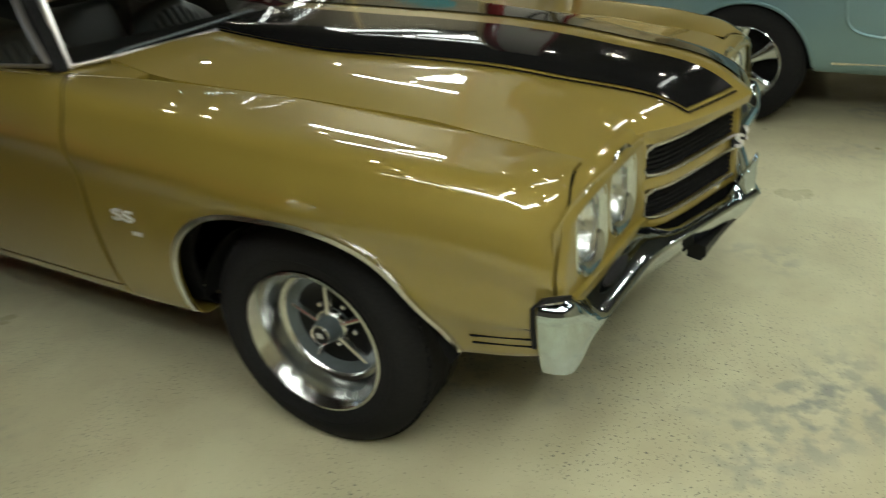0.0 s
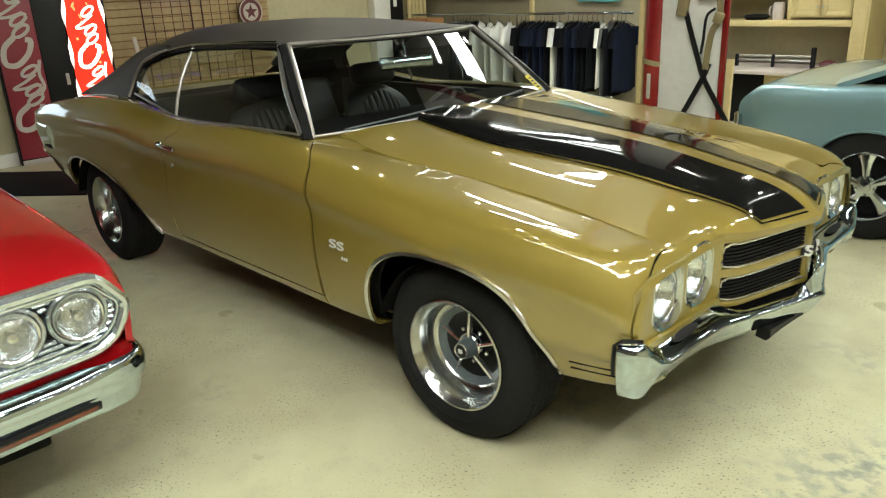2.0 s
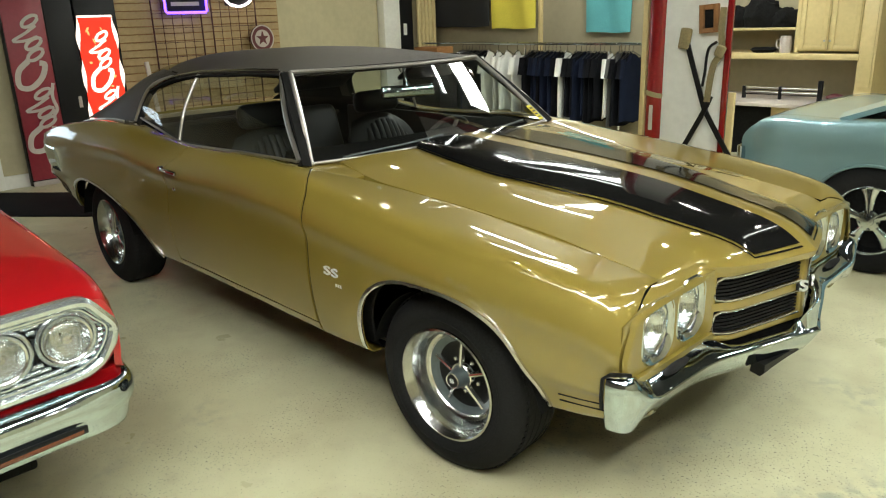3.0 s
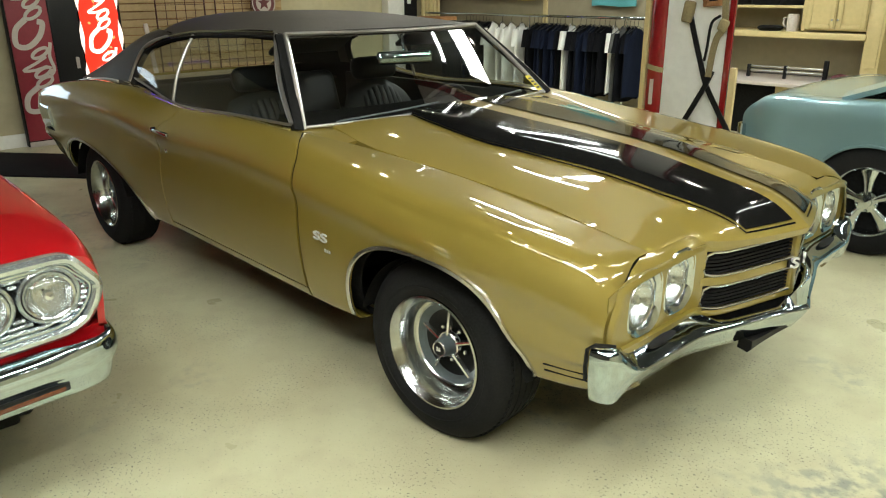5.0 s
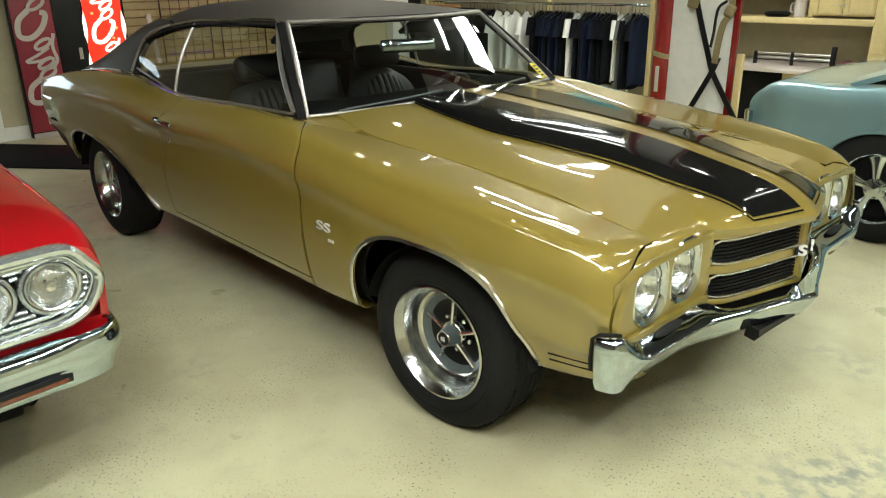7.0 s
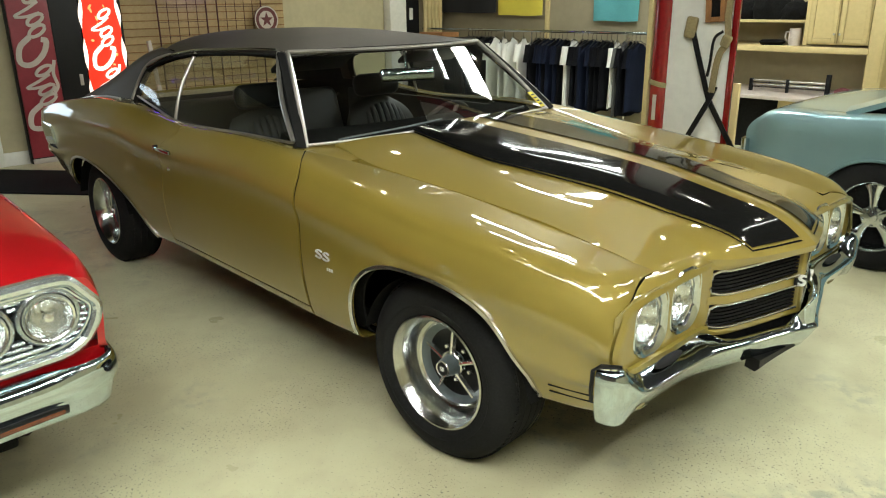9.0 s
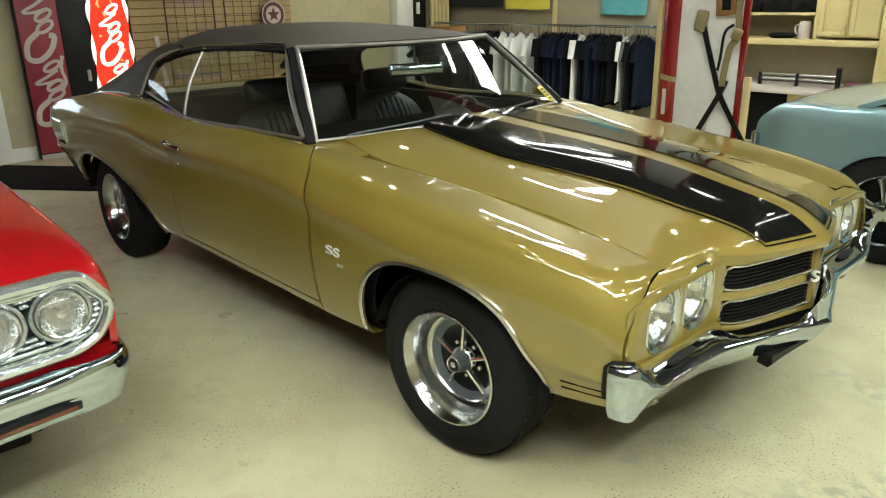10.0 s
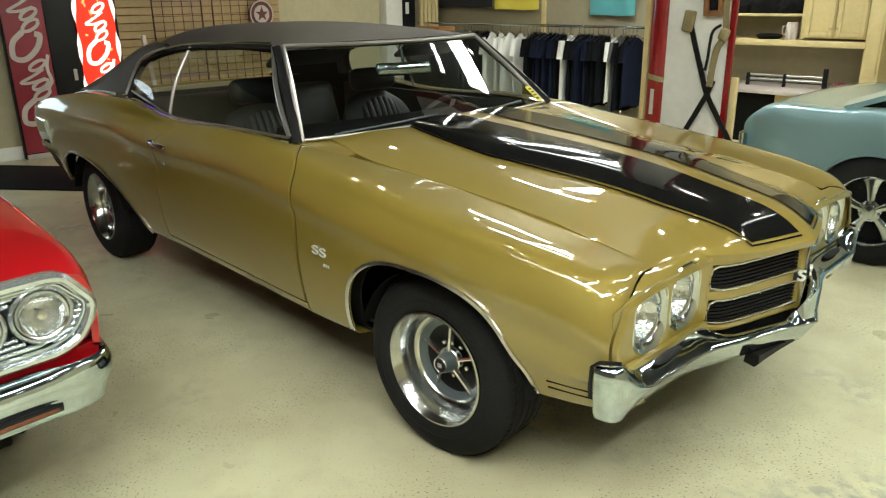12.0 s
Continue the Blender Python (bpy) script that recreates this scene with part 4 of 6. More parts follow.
ROWS = [((0.046, 0.455), (0.06, 0.562)), ((0.042, 0.488), (0.018, 0.560)), ((0.034, 0.492), (0.006, 0.552)), ((0.014, 0.489), (0.0, 0.538)), ((0.005, 0.485), (0.0, 0.515)),
        ((0.0, 0.477), (0.0, 0.48)), ((0.005, 0.469), (0.001, 0.46)), ((0.022, 0.438), (0.004, 0.430)), ((0.046, 0.400), (0.014, 0.400)), ((0.09, 0.388), (0.06, 0.388))]
bar = thick(bumper(path, ROWS, beak=0.105), 0.006)
front_bumper = part("front_bumper", bar, CHROME, coupe, "chrome front bumper with a pointed middle", smooth=50)
for side in (-1, 1):
    gasket = sweep([(0.620, side * 0.868, 0.465), (0.620, side * 0.872, 0.50), (0.622, side * 0.870, 0.555), (0.64, side * 0.862, 0.570), (0.685, side * 0.832, 0.572)], [(-0.0045, -0.004), (0.0045, -0.004), (0.0045, 0.004), (-0.0045, 0.004)], up=(1, 0, 0.2))
    part("bumper_gasket", gasket, BLACK, front_bumper, "black rubber bumper gasket")
bracket = sweep(spline([(0.755, -0.20, 0.385), (0.765, -0.15, 0.388), (0.785, -0.07, 0.398), (0.81, 0.0, 0.410)], 4), [(-0.026, -0.024), (0.012, -0.028), (0.026, -0.012), (0.026, 0.016), (-0.02, 0.02)], scale=lambda t: 1.0 - 0.65 * t)
bmesh.ops.recalc_face_normals(bracket, faces=bracket.faces[:])
part("plate_bracket", bracket, BLACK, coupe, "black plate bracket under the bumper")
signal = moved(lathe([(0.001, 0.003), (0.6, 0.003), (0.95, 0.001), (1.0, -0.003)], 28), Matrix.Diagonal((0.014, 0.075, 1.0, 1.0)))
for side in (-1, 1):
    part("turn_signal", signal.copy(), BLACK, front_bumper, "dark slot in the bumper", at=pose(0.688, side * 0.60, 0.5155, 0, 42, side * -1))
signal.free()

# rear bumper and lamps
tail_path = spline([(-3.36, -0.946, 0), (-3.48, -0.940, 0), (-3.60, -0.926, 0), (-3.71, -0.885, 0), (-3.79, -0.78, 0), (-3.83, -0.5, 0), (-3.84, -0.1, 0)], 5)
tail_path = tail_path + [(p[0], -p[1], p[2]) for p in tail_path[::-1]]
tail_rows = [((0.07, 0.72), (0.03, 0.782)), ((0.02, 0.715), (0.008, 0.778)), ((0.0, 0.69), (0.0, 0.755)), ((0.0, 0.60), (0.012, 0.66)), ((0.02, 0.54), (0.05, 0.56)), ((0.07, 0.50), (0.11, 0.50))]
rear_path = [(-p[0], -p[1], 0) for p in tail_path[::-1]]
rear_bm = bumper(rear_path, tail_rows, capped=True)
for v in rear_bm.verts:
    v.co.x, v.co.y = -v.co.x, -v.co.y
rear_bumper = part("rear_bumper", rear_bm, CHROME, coupe, "chrome rear bumper", smooth=50)

# ---- wheels ----
def build_wheel(parent, at, outer_y, marked=True):
    """A wheel whose open face looks along local z."""
    tread = 0.108
    profile = [(0.196, -tread), (0.235, -tread - 0.012), (0.285, -tread + 0.002), (0.306, -tread + 0.018), (0.314, -tread + 0.05), (0.315, 0.0), (0.314, tread - 0.05), (0.306, tread - 0.018),
               (0.285, tread - 0.002), (0.262, tread + 0.008), (0.235, tread + 0.012), (0.212, tread + 0.008), (0.197, tread - 0.004)]
    wheel = part("wheel", lathe(profile, 72), RUBBER, parent, "wide black tyre", at=at, smooth=50)
    grooves = bmesh.new()
    for k in range(5):
        h = -0.07 + 0.035 * k
        lathe([(0.3152, h - 0.004), (0.3175, h - 0.003), (0.3175, h + 0.003), (0.3152, h + 0.004)], 60, grooves)
    for i in range(72):
        a = 2 * math.pi * i / 72
        own = box(0.305, 0.3142, -0.006, 0.006, tread - 0.06, tread - 0.03)
        merged(grooves, moved(own, Matrix.Rotation(a, 4, "Z")))
    part("tread", grooves, RUBBER, wheel, "raised tread ribs")
    ring = lathe([(0.232, tread + 0.012), (0.234, tread + 0.0135), (0.238, tread + 0.0128)], 60)
    part("sidewall_ring", ring, RUBBER, wheel)
    lip = [(0.190, tread - 0.022), (0.199, tread - 0.004), (0.198, tread + 0.004), (0.191, tread + 0.006), (0.182, tread - 0.004), (0.178, tread - 0.012), (0.171, tread - 0.02),
           (0.166, tread - 0.06), (0.160, tread - 0.078), (0.146, tread - 0.084)]
    rim = part("rim", lathe(lip, 64), RIM, wheel, "polished deep rim")
    dish = lathe([(0.147, tread - 0.083), (0.143, tread - 0.088), (0.128, tread - 0.098), (0.118, tread - 0.104)], 64)
    part("rim_ring", dish, GREYPAINT, wheel, "grey painted inner ring")
    edge = lathe([(0.150, tread - 0.085), (0.148, tread - 0.078), (0.143, tread - 0.084)], 64)
    part("trim_ring_edge", edge, BRIGHT, wheel, "bright ring edge")
    centre = lathe([(0.119, tread - 0.103), (0.09, tread - 0.118), (0.05, tread - 0.112), (0.002, tread - 0.11)], 48)
    part("wheel_centre", centre, BLACK, wheel, "black wheel centre")
    for i in range(5):
        a = 2 * math.pi * i / 5 + 0.35
        path = [(r * math.cos(a), r * math.sin(a), tread + h) for r, h in ((0.034, -0.080), (0.06, -0.084), (0.10, -0.091), (0.130, -0.096))]
        spoke = sweep(path, [(-0.009, -0.010), (0.009, -0.010), (0.0055, 0.004), (0.0, 0.0065), (-0.0055, 0.004)])
        bmesh.ops.recalc_face_normals(spoke, faces=spoke.faces[:])
        part("spoke", spoke, BRIGHT, wheel, "bright spoke")
        b = a + math.pi / 5
        nut = lathe([(0.009, tread - 0.115), (0.010, tread - 0.10), (0.006, tread - 0.094), (0.001, tread - 0.093)], 8)
        part("lug_nut", nut, BRIGHT, wheel, "bright lug nut", at=pose(0.062 * math.cos(b), 0.062 * math.sin(b), 0))
    collar = lathe([(0.047, tread - 0.092), (0.046, tread - 0.080), (0.042, tread - 0.076), (0.037, tread - 0.078)], 32)
    part("hub_collar", collar, BRIGHT, wheel, "bright ring at the hub's foot")
    cap = lathe([(0.040, tread - 0.105), (0.037, tread - 0.08), (0.030, tread - 0.042), (0.027, tread - 0.034)], 32)
    part("hub_cap", cap, GREYPAINT, wheel, "grey hub cap")
    disc = lathe([(0.0285, tread - 0.036), (0.026, tread - 0.031), (0.0225, tread - 0.034)], 32)
    part("cap_ring", disc, BRIGHT, wheel, "bright cap ring")
    plate = lathe([(0.024, tread - 0.0345), (0.002, tread - 0.0335)], 32)
    part("cap_face", plate, BLACK, wheel, "black cap face")
    if marked:
        letters("SS", 0.021, 0.001, BADGE, wheel, Matrix.Translation((0, 0, tread - 0.0315)) @ pose(0, 0, 0, 0, 0, 180 if outer_y > 0 else 0), "cap_letters", "small pale SS on the cap")
    return wheel


for axle, x, steer, gauge in (("front", 0.0, 4.0, 0.752), ("rear", -WHEELBASE, 0.0, 0.752)):
    for side in (-1, 1):
        # local z looks outwards
        at = Matrix.Translation((x, side * gauge, 0.3135)) @ pose(0, 0, 0, 0, 0, steer) @ pose(0, 0, 0, -90 * side, 0, 0)
        build_wheel(coupe, at, side)

# ---- inside the coupe ----
def bucket_seat(y, x=-1.62):
    seat = part("seat", box(-0.27, 0.27, -0.26, 0.26, -0.09, 0.09, 0.05, 3), LEATHER, coupe, "black vinyl bucket seat", at=pose(x + 0.28, y, 0.46, 0, -8, 0))
    back = bmesh.new()
    sheet(lambda v, u: Vector((0.045 * (1 - u * u) - 0.02 * v - 0.05 * v ** 10, u * 0.255 * math.sqrt(1 - 0.6 * v ** 5), v * 0.53 - 0.03 * u * u * v)), steps(0, 1, 20), steps(-1, 1, 18), back)
    sheet(lambda v, u: Vector((-0.09 + 0.03 * u * u + 0.01 * v, u * 0.255 * math.sqrt(1 - 0.6 * v ** 5), v * 0.525 - 0.03 * u * u * v)), steps(0, 1, 20), steps(-1, 1, 18), back, flip=True)
    bmesh.ops.bridge_loops(back, edges=[e for e in back.edges if e.is_boundary])
    bmesh.ops.recalc_face_normals(back, faces=back.faces[:])
    b = part("backrest", back, LEATHER, coupe, "black ribbed seat back", at=pose(x, y, 0.46, 0, -16, 0))
    for k in range(-4, 5):
        rib = tube([(0.048 * (1 - (k / 6.2) ** 2) - 0.02 * v - 0.022 * v ** 8, k * (0.040 - 0.004 * v ** 4), 0.05 + v * 0.43 - 0.005 * k * k * v) for v in steps(0, 1, 10)], 0.0205, 10, up=(1, 0, 0), flat=0.85)
        part("rib", rib, LEATHER, b, "padded seat rib")
    rest = part("headrest", box(-0.05, 0.05, -0.15, 0.15, 0.0, 0.125, 0.045, 3), LEATHER, coupe, "black headrest", at=pose(x - 0.16, y, 0.965, 0, -12, 0))
    return seat, b, rest


for y in (-0.37, 0.37):
    bucket_seat(y)
part("rear_seat", box(-0.22, 0.25, -0.62, 0.62, -0.1, 0.1, 0.06, 3), LEATHER, coupe, "black rear bench", at=pose(-2.22, 0, 0.46))
part("rear_seat_back", box(-0.09, 0.09, -0.62, 0.62, 0.0, 0.5, 0.06, 3), LEATHER, coupe, "black rear seat back", at=pose(-2.45, 0, 0.46, 0, -18, 0))
part("parcel_shelf", box(-3.2, -2.55, -0.66, 0.66, 0.88, 0.90, 0.005), CARPET, coupe, "black parcel shelf")
part("cabin_floor", box(-2.6, -0.8, -0.70, 0.70, 0.30, 0.335, 0.005), CARPET, coupe, "black carpet")
for side in (-1, 1):
    part("door_card", box(-2.55, -0.80, side * 0.735 - 0.012, side * 0.735 + 0.012, 0.33, 0.925, 0.008), LEATHER, coupe, "black inner door trim")
dash = sweep([(-0.93 - 0.11 * (abs(y) / 0.70) ** 2.2, y, 0.902) for y in steps(-0.70, 0.70, 20)], [(-0.14, -0.14), (0.10, -0.12), (0.16, 0.0), (0.12, 0.035), (-0.10, 0.05), (-0.16, 0.0)], up=(0, 0, 1))
bmesh.ops.recalc_face_normals(dash, faces=dash.faces[:])
part("dashboard", dash, CARPET, coupe, "black padded dashboard")
ring = tube([(0.19 * math.cos(a), 0.19 * math.sin(a), 0) for a in steps(0, 2 * math.pi, 40)[:-1]], 0.012, 8, closed=True)
wheel_ob = part("steering_wheel", ring, BLACK, coupe, "black steering wheel", at=pose(-1.24, 0.37, 0.80, 0, -66, 0))
for a in (0.2, math.pi - 0.2, -math.pi / 2):
    part("steering_spoke", tube([(0, 0, -0.03), (0.1 * math.cos(a), 0.1 * math.sin(a), -0.012), (0.185 * math.cos(a), 0.185 * math.sin(a), 0)], 0.011, 6), STEEL, wheel_ob, "steel spoke")
part("steering_column", tube([(0, 0, -0.03), (0, 0, -0.25)], 0.03, 10, up=(1, 0, 0)), BLACK, wheel_ob)
mirror_ob = part("rear_view_mirror", box(-0.014, 0.014, -0.135, 0.135, -0.030, 0.030, 0.013, 3), CHROME, coupe, "bright rear-view mirror", at=pose(-1.08, -0.007, 1.146, 0, -14, -20))
part("mirror_stalk", tube([(0, 0, 0.02), (-0.01, 0, 0.11)], 0.008, 8, up=(0, 1, 0)), CHROME, mirror_ob)
part("mirror_glass", box(-0.0145, -0.012, -0.118, 0.118, -0.027, 0.027, 0.001), MIRROR, mirror_ob, "mirror glass")
part("headliner", thick(sheet(lambda u, v: roof_point(0.03 + 0.94 * u, v * 0.96) - Vector((0, 0, 0.035)), steps(0, 1, 16), steps(-1, 1, 16)), 0.006), CARPET, coupe, "black headliner")
for y in (-0.37, 0.37):
    visor = box(-0.012, 0.012, -0.19, 0.19, -0.14, 0.0, 0.008)
    part("sun_visor", visor, LEATHER, coupe, "dark sun visor", at=pose(-1.25, y, 1.25, 0, 60, 0))

# wipers, handles, seams and small trim
for y0, y1 in ((-0.62, -0.12), (0.02, 0.5)):
    arm = tube([(glass_front(0.015, -y0 / 0.742, 0.012)), (glass_front(0.05, -(y0 * 0.4 + y1 * 0.6) / 0.742, 0.016)), (glass_front(0.075, -y1 / 0.742, 0.012))], 0.0035, 6)
    wiper = part("wiper", arm, GREYPAINT, coupe, "steel windshield wiper")
    blade = tube([glass_front(0.03, -(y0 + 0.03) / 0.742, 0.008), glass_front(0.045, -(y0 + y1) / 2 / 0.742, 0.009), glass_front(0.06, -y1 / 0.742, 0.008)], 0.004, 6)
    part("wiper_blade", blade, BLACK, wiper)
for side in (-1, 1):
    y = abs(flank_y(-1.72, 0.835))
    handle = box(-0.075, 0.075, -0.008, 0.008, -0.009, 0.009, 0.005)
    h = part("door_handle", handle, CHROME, coupe, "chrome door handle", at=pose(-1.70, side * (y + 0.022), 0.838, 0, 2, 0))
    part("handle_button", lathe([(0.012, 0.0), (0.011, 0.02), (0.001, 0.022)], 14), CHROME, h, "round handle button", at=pose(-0.09, -side * 0.016, 0, 90 if side < 0 else -90, 0, 0))
    lock = lathe([(0.010, 0.0), (0.009, 0.005), (0.001, 0.006)], 14)
    part("door_lock", lock, CHROME, coupe, "chrome door lock", at=pose(-1.73, side * abs(flank_y(-1.73, 0.74)), 0.745, 90 if side < 0 else -90, 0, 0))
tag = thick(sheet(lambda u, v: glass_front(0.02 + 0.20 * u, -0.90 - 0.085 * v, 0.012), [0, 0.5, 1], [0, 1]), 0.001)
YELLOW = material("yellow_paper", (0.75, 0.62, 0.04), 0.7, scale=60, vary=0.06)
tag_ob = solid("paper_tag", tag, YELLOW, "yellow paper tag tucked at the windshield's edge", "tag")
for k in range(4):
    line = thick(sheet(lambda u, v: glass_front(0.05 + 0.04 * k + 0.018 * u, -0.915 - 0.055 * v, 0.0135), [0, 1], [0, 1]), 0.0006)
    part("printed_bar", line, BLACK, tag_ob, "dark line of unreadable print")


# ---- the red coupe beside it ----
def car_side(peak_, width_, top_y, top_z, sill_, belly=0.2):
    def point(x, s, inner=0.0):
        w, p, b = width_(x) - inner, peak_(x) - inner * 0.6, sill_(x)
        g = p - belly
        c = [(top_y(x), top_z(x)), (w - 0.06, p), (w - 0.015, p - 0.035), (w, p - 0.10), (w - 0.006, g), (w - 0.002, (g + b) / 2 + 0.03), (w - 0.03, b + 0.08), (w - 0.07, b + 0.012), (w - 0.13, b)]
        u = min(max(s, 0.0), 0.99999) * 8
        i = int(u)
        t = u - i
        q = [np.array(c[k]) for k in (max(i - 1, 0), i, i + 1, min(i + 2, 8))]
        r = 0.5 * (2 * q[1] + (q[2] - q[0]) * t + (2 * q[0] - 5 * q[1] + 4 * q[2] - q[3]) * t * t + (3 * q[1] - q[0] - 3 * q[2] + q[3]) * t ** 3)
        return Vector((x, -r[0], r[1]))
    return point


def plain_greenhouse(car, paint, base, head, rear_head, rear_base, y_base, y_head, roof_top):
    """Roof, pillars and glass of a simple coupe. The first four give (x, z)."""
    def quad(a, b, n=10):
        return sheet(lambda u, v: Vector((a[0] + (b[0] - a[0]) * u, v * (a[2] + (b[2] - a[2]) * u), a[1] + (b[1] - a[1]) * u + 0.02 * math.sin(math.pi * u))), steps(0, 1, 8), steps(-1, 1, n))
    pane(quad((*base, y_base), (*head, y_head)), "windshield", car, "tinted windshield")
    pane(quad((*rear_head, y_head), (*rear_base, y_base - 0.06)), "rear_window", car, "tinted rear window")
    top = thick(sheet(lambda u, v: Vector((head[0] + (rear_head[0] - head[0]) * u, v * y_head, head[1] + (rear_head[1] - head[1]) * u + (roof_top - head[1]) * (1 - abs(v) ** 2.5) * (0.4 + 0.6 * math.sin(math.pi * u)))), steps(0, 1, 16), steps(-1, 1, 16)), 0.02)
    part("roof", top, paint, car, "painted roof")
    for side in (-1, 1):
        for a, b, w in ((base, head, 0.03), (rear_base, rear_head, 0.07)):
            post = sweep([(a[0], side * (y_base - 0.01), a[1] - 0.01), (b[0], side * (y_head - 0.005), b[1])], [(-w, -0.015), (w, -0.015), (w, 0.015), (-w, 0.015)], up=(0.5, 0, 0.8))
            part("pillar", post, paint, car, "painted pillar")
        pane_ = sheet(lambda u, v: Vector(((base[0] + (rear_base[0] - base[0]) * u) * (1 - v) + (head[0] + (rear_head[0] - head[0]) * u) * v, side * (y_base * (1 - v) + y_head * v), base[1] * (1 - v) + (head[1] + (rear_head[1] - head[1]) * u) * v)), steps(0, 1, 8), steps(0, 1, 4))
        pane(pane_, "side_glass", car, "tinted side glass")
    part("cabin", box(min(rear_base[0], base[0]) + 0.3, max(rear_base[0], base[0]) - 0.3, -y_base + 0.1, y_base - 0.1, 0.3, 0.62, 0.05), LEATHER, car, "dark interior")
    for x in (0.35, 0.7):
        xx = base[0] + (rear_base[0] - base[0]) * x
        for side in (-1, 1):
            part("seat_back", box(-0.06, 0.06, -0.24, 0.24, 0.0, 0.5, 0.05, 3), LEATHER, car, "dark seat back", at=pose(xx, side * 0.34, 0.6, 0, -14 if rear_base[0] < base[0] else 14, 0))


# its nose: x is counted from the front axle, as on the other cars
red_peak = curve([(0.80, 0.742), (0.74, 0.765), (0.6, 0.79), (0.3, 0.815), (-0.2, 0.84), (-0.8, 0.865), (-2.0, 0.87), (-3.2, 0.86), (-3.9, 0.80)])
red_width = curve([(0.80, 0.943), (0.74, 0.954), (0.5, 0.957), (-3.0, 0.950), (-3.9, 0.90)])
red_top_y = curve([(0.80, 0.66), (0.3, 0.70), (-0.6, 0.74), (-3.0, 0.74), (-3.9, 0.70)])
red_top_z = curve([(0.80, 0.752), (0.74, 0.775), (0.6, 0.80), (0.3, 0.825), (-0.2, 0.855), (-0.8, 0.885), (-2.0, 0.88), (-3.2, 0.87), (-3.9, 0.80)])
red_sill = curve([(0.80, 0.45), (0.6, 0.36), (0.3, 0.32), (-0.4, 0.27), (-2.6, 0.27), (-3.9, 0.42)])
red_point = car_side(red_peak, red_width, red_top_y, red_top_z, red_sill)
RED_X, RED_Y = -1.202, -2.663
red_car = thing("red_coupe", "glossy red 1960s coupe with a chrome front", "car", at=pose(RED_X, RED_Y, 0.043))
RED_ARCHES = [(0.0, 0.26, 0.37, 0.40, 0.40, 2.1, 2.1), (-2.92, 0.26, 0.33, 0.44, 0.40, 2.0, 2.0)]
for name, a, b, n in (("front_fender", 0.80, -0.82, 60), ("door", -0.826, -1.95, 20), ("rear_quarter_panel", -1.956, -3.88, 50)):
    bm = flank(lambda s: a, lambda s: b, 0, 1, n, 30, point=red_point, arches=RED_ARCHES)
    part(name, mirrored(bm), RED, red_car, "glossy red panel")
    part(name, bm, RED, red_car, "glossy red panel")


def red_hood(x, f):
    half = red_top_y(x) - 0.009
    crease = 0.012 * max(0, 1 - abs(abs(f) - 0.55) / 0.2)
    return Vector((x + 0.03 * (1 - f * f) * max(0, (x - 0.3) / 0.5), f * half, red_top_z(x) + 0.02 * (1 - f * f) + crease))


lid = sheet(red_hood, steps(-0.78, 0.80, 40), steps(-1, 1, 40))
bmesh.ops.recalc_face_normals(lid, faces=lid.faces[:])
part("hood", thick(lid, 0.015), RED, red_car, "glossy red hood")
part("trunk_lid", thick(sheet(lambda x, f: Vector((x, f * 0.73, red_top_z(x) + 0.02 * (1 - f * f))), steps(-3.85, -2.9, 12), steps(-1, 1, 12)), 0.015), RED, red_car, "glossy red trunk lid")
part("tail_panel", box(-3.9, -3.86, -0.88, 0.88, 0.45, 0.80, 0.01), RED, red_car, "red tail panel")
part("underbody", box(-3.8, 0.7, -0.7, 0.7, 0.26, 0.32, 0.01), MATT, red_car, "black underbody")
part("inner_body", box(0.62, 0.66, -0.85, 0.85, 0.4, 0.74), MATT, red_car, "black inner body")
plain_greenhouse(red_car, RED, (-0.72, 0.89), (-1.25, 1.28), (-2.35, 1.28), (-2.95, 0.89), 0.75, 0.60, 1.34)


def red_x(y):
    return 0.845 - 0.04 * (abs(y) / 0.9) ** 2


SILVER = material("silver_trim", (0.66, 0.72, 0.75), 0.20, 0.88, scale=60, vary=0.06)


# bright frame round grille and lamps: one long rounded outline
CORNER = [(0.845, 0.752, 1), (0.868, 0.745, 0.8), (0.884, 0.730, 0.6), (0.913, 0.690, 0.3), (0.931, 0.664, 0), (0.934, 0.645, 0), (0.926, 0.616, -0.3), (0.911, 0.586, -0.6), (0.890, 0.560, -0.8), (0.860, 0.543, -1), (0.828, 0.536, -1)]


def frame_line(shrink=0.0):
    pts = []
    for y in steps(-0.80, 0.80, 24):
        pts.append((red_x(y), y, 0.754 - shrink))
    pts += [(red_x(y), y - shrink, z - shrink * k) for y, z, k in CORNER]
    for y in steps(0.78, -0.78, 24):
        pts.append((red_x(y), y, 0.535 + shrink))
    pts += [(red_x(y), shrink - y, z - shrink * k) for y, z, k in CORNER[::-1]]
    return pts


outline = sweep(spline(frame_line(0.008), 3, True), [(-0.016, -0.02), (0.010, -0.02), (0.012, 0.010), (0.004, 0.018), (-0.006, 0.018), (-0.017, 0.006)], closed=True, up=(1, 0, 0))
bmesh.ops.recalc_face_normals(outline, faces=outline.faces[:])
part("grille_frame", outline, SILVER, red_car, "bright frame round grille and lamps")
for shrink, r, back in ((0.024, 0.0042, 0.002), (0.034, 0.003, -0.006)):
    ridge = tube([(p[0] + back, p[1], p[2]) for p in spline(frame_line(shrink), 2, True)], r, 6, closed=True, up=(1, 0, 0))
    bmesh.ops.recalc_face_normals(ridge, faces=ridge.faces[:])
    part("frame_ridge", ridge, SILVER, red_car, "thin bright ridge inside the frame")
corner_y = curve(sorted((z, y) for y, z, _ in CORNER))
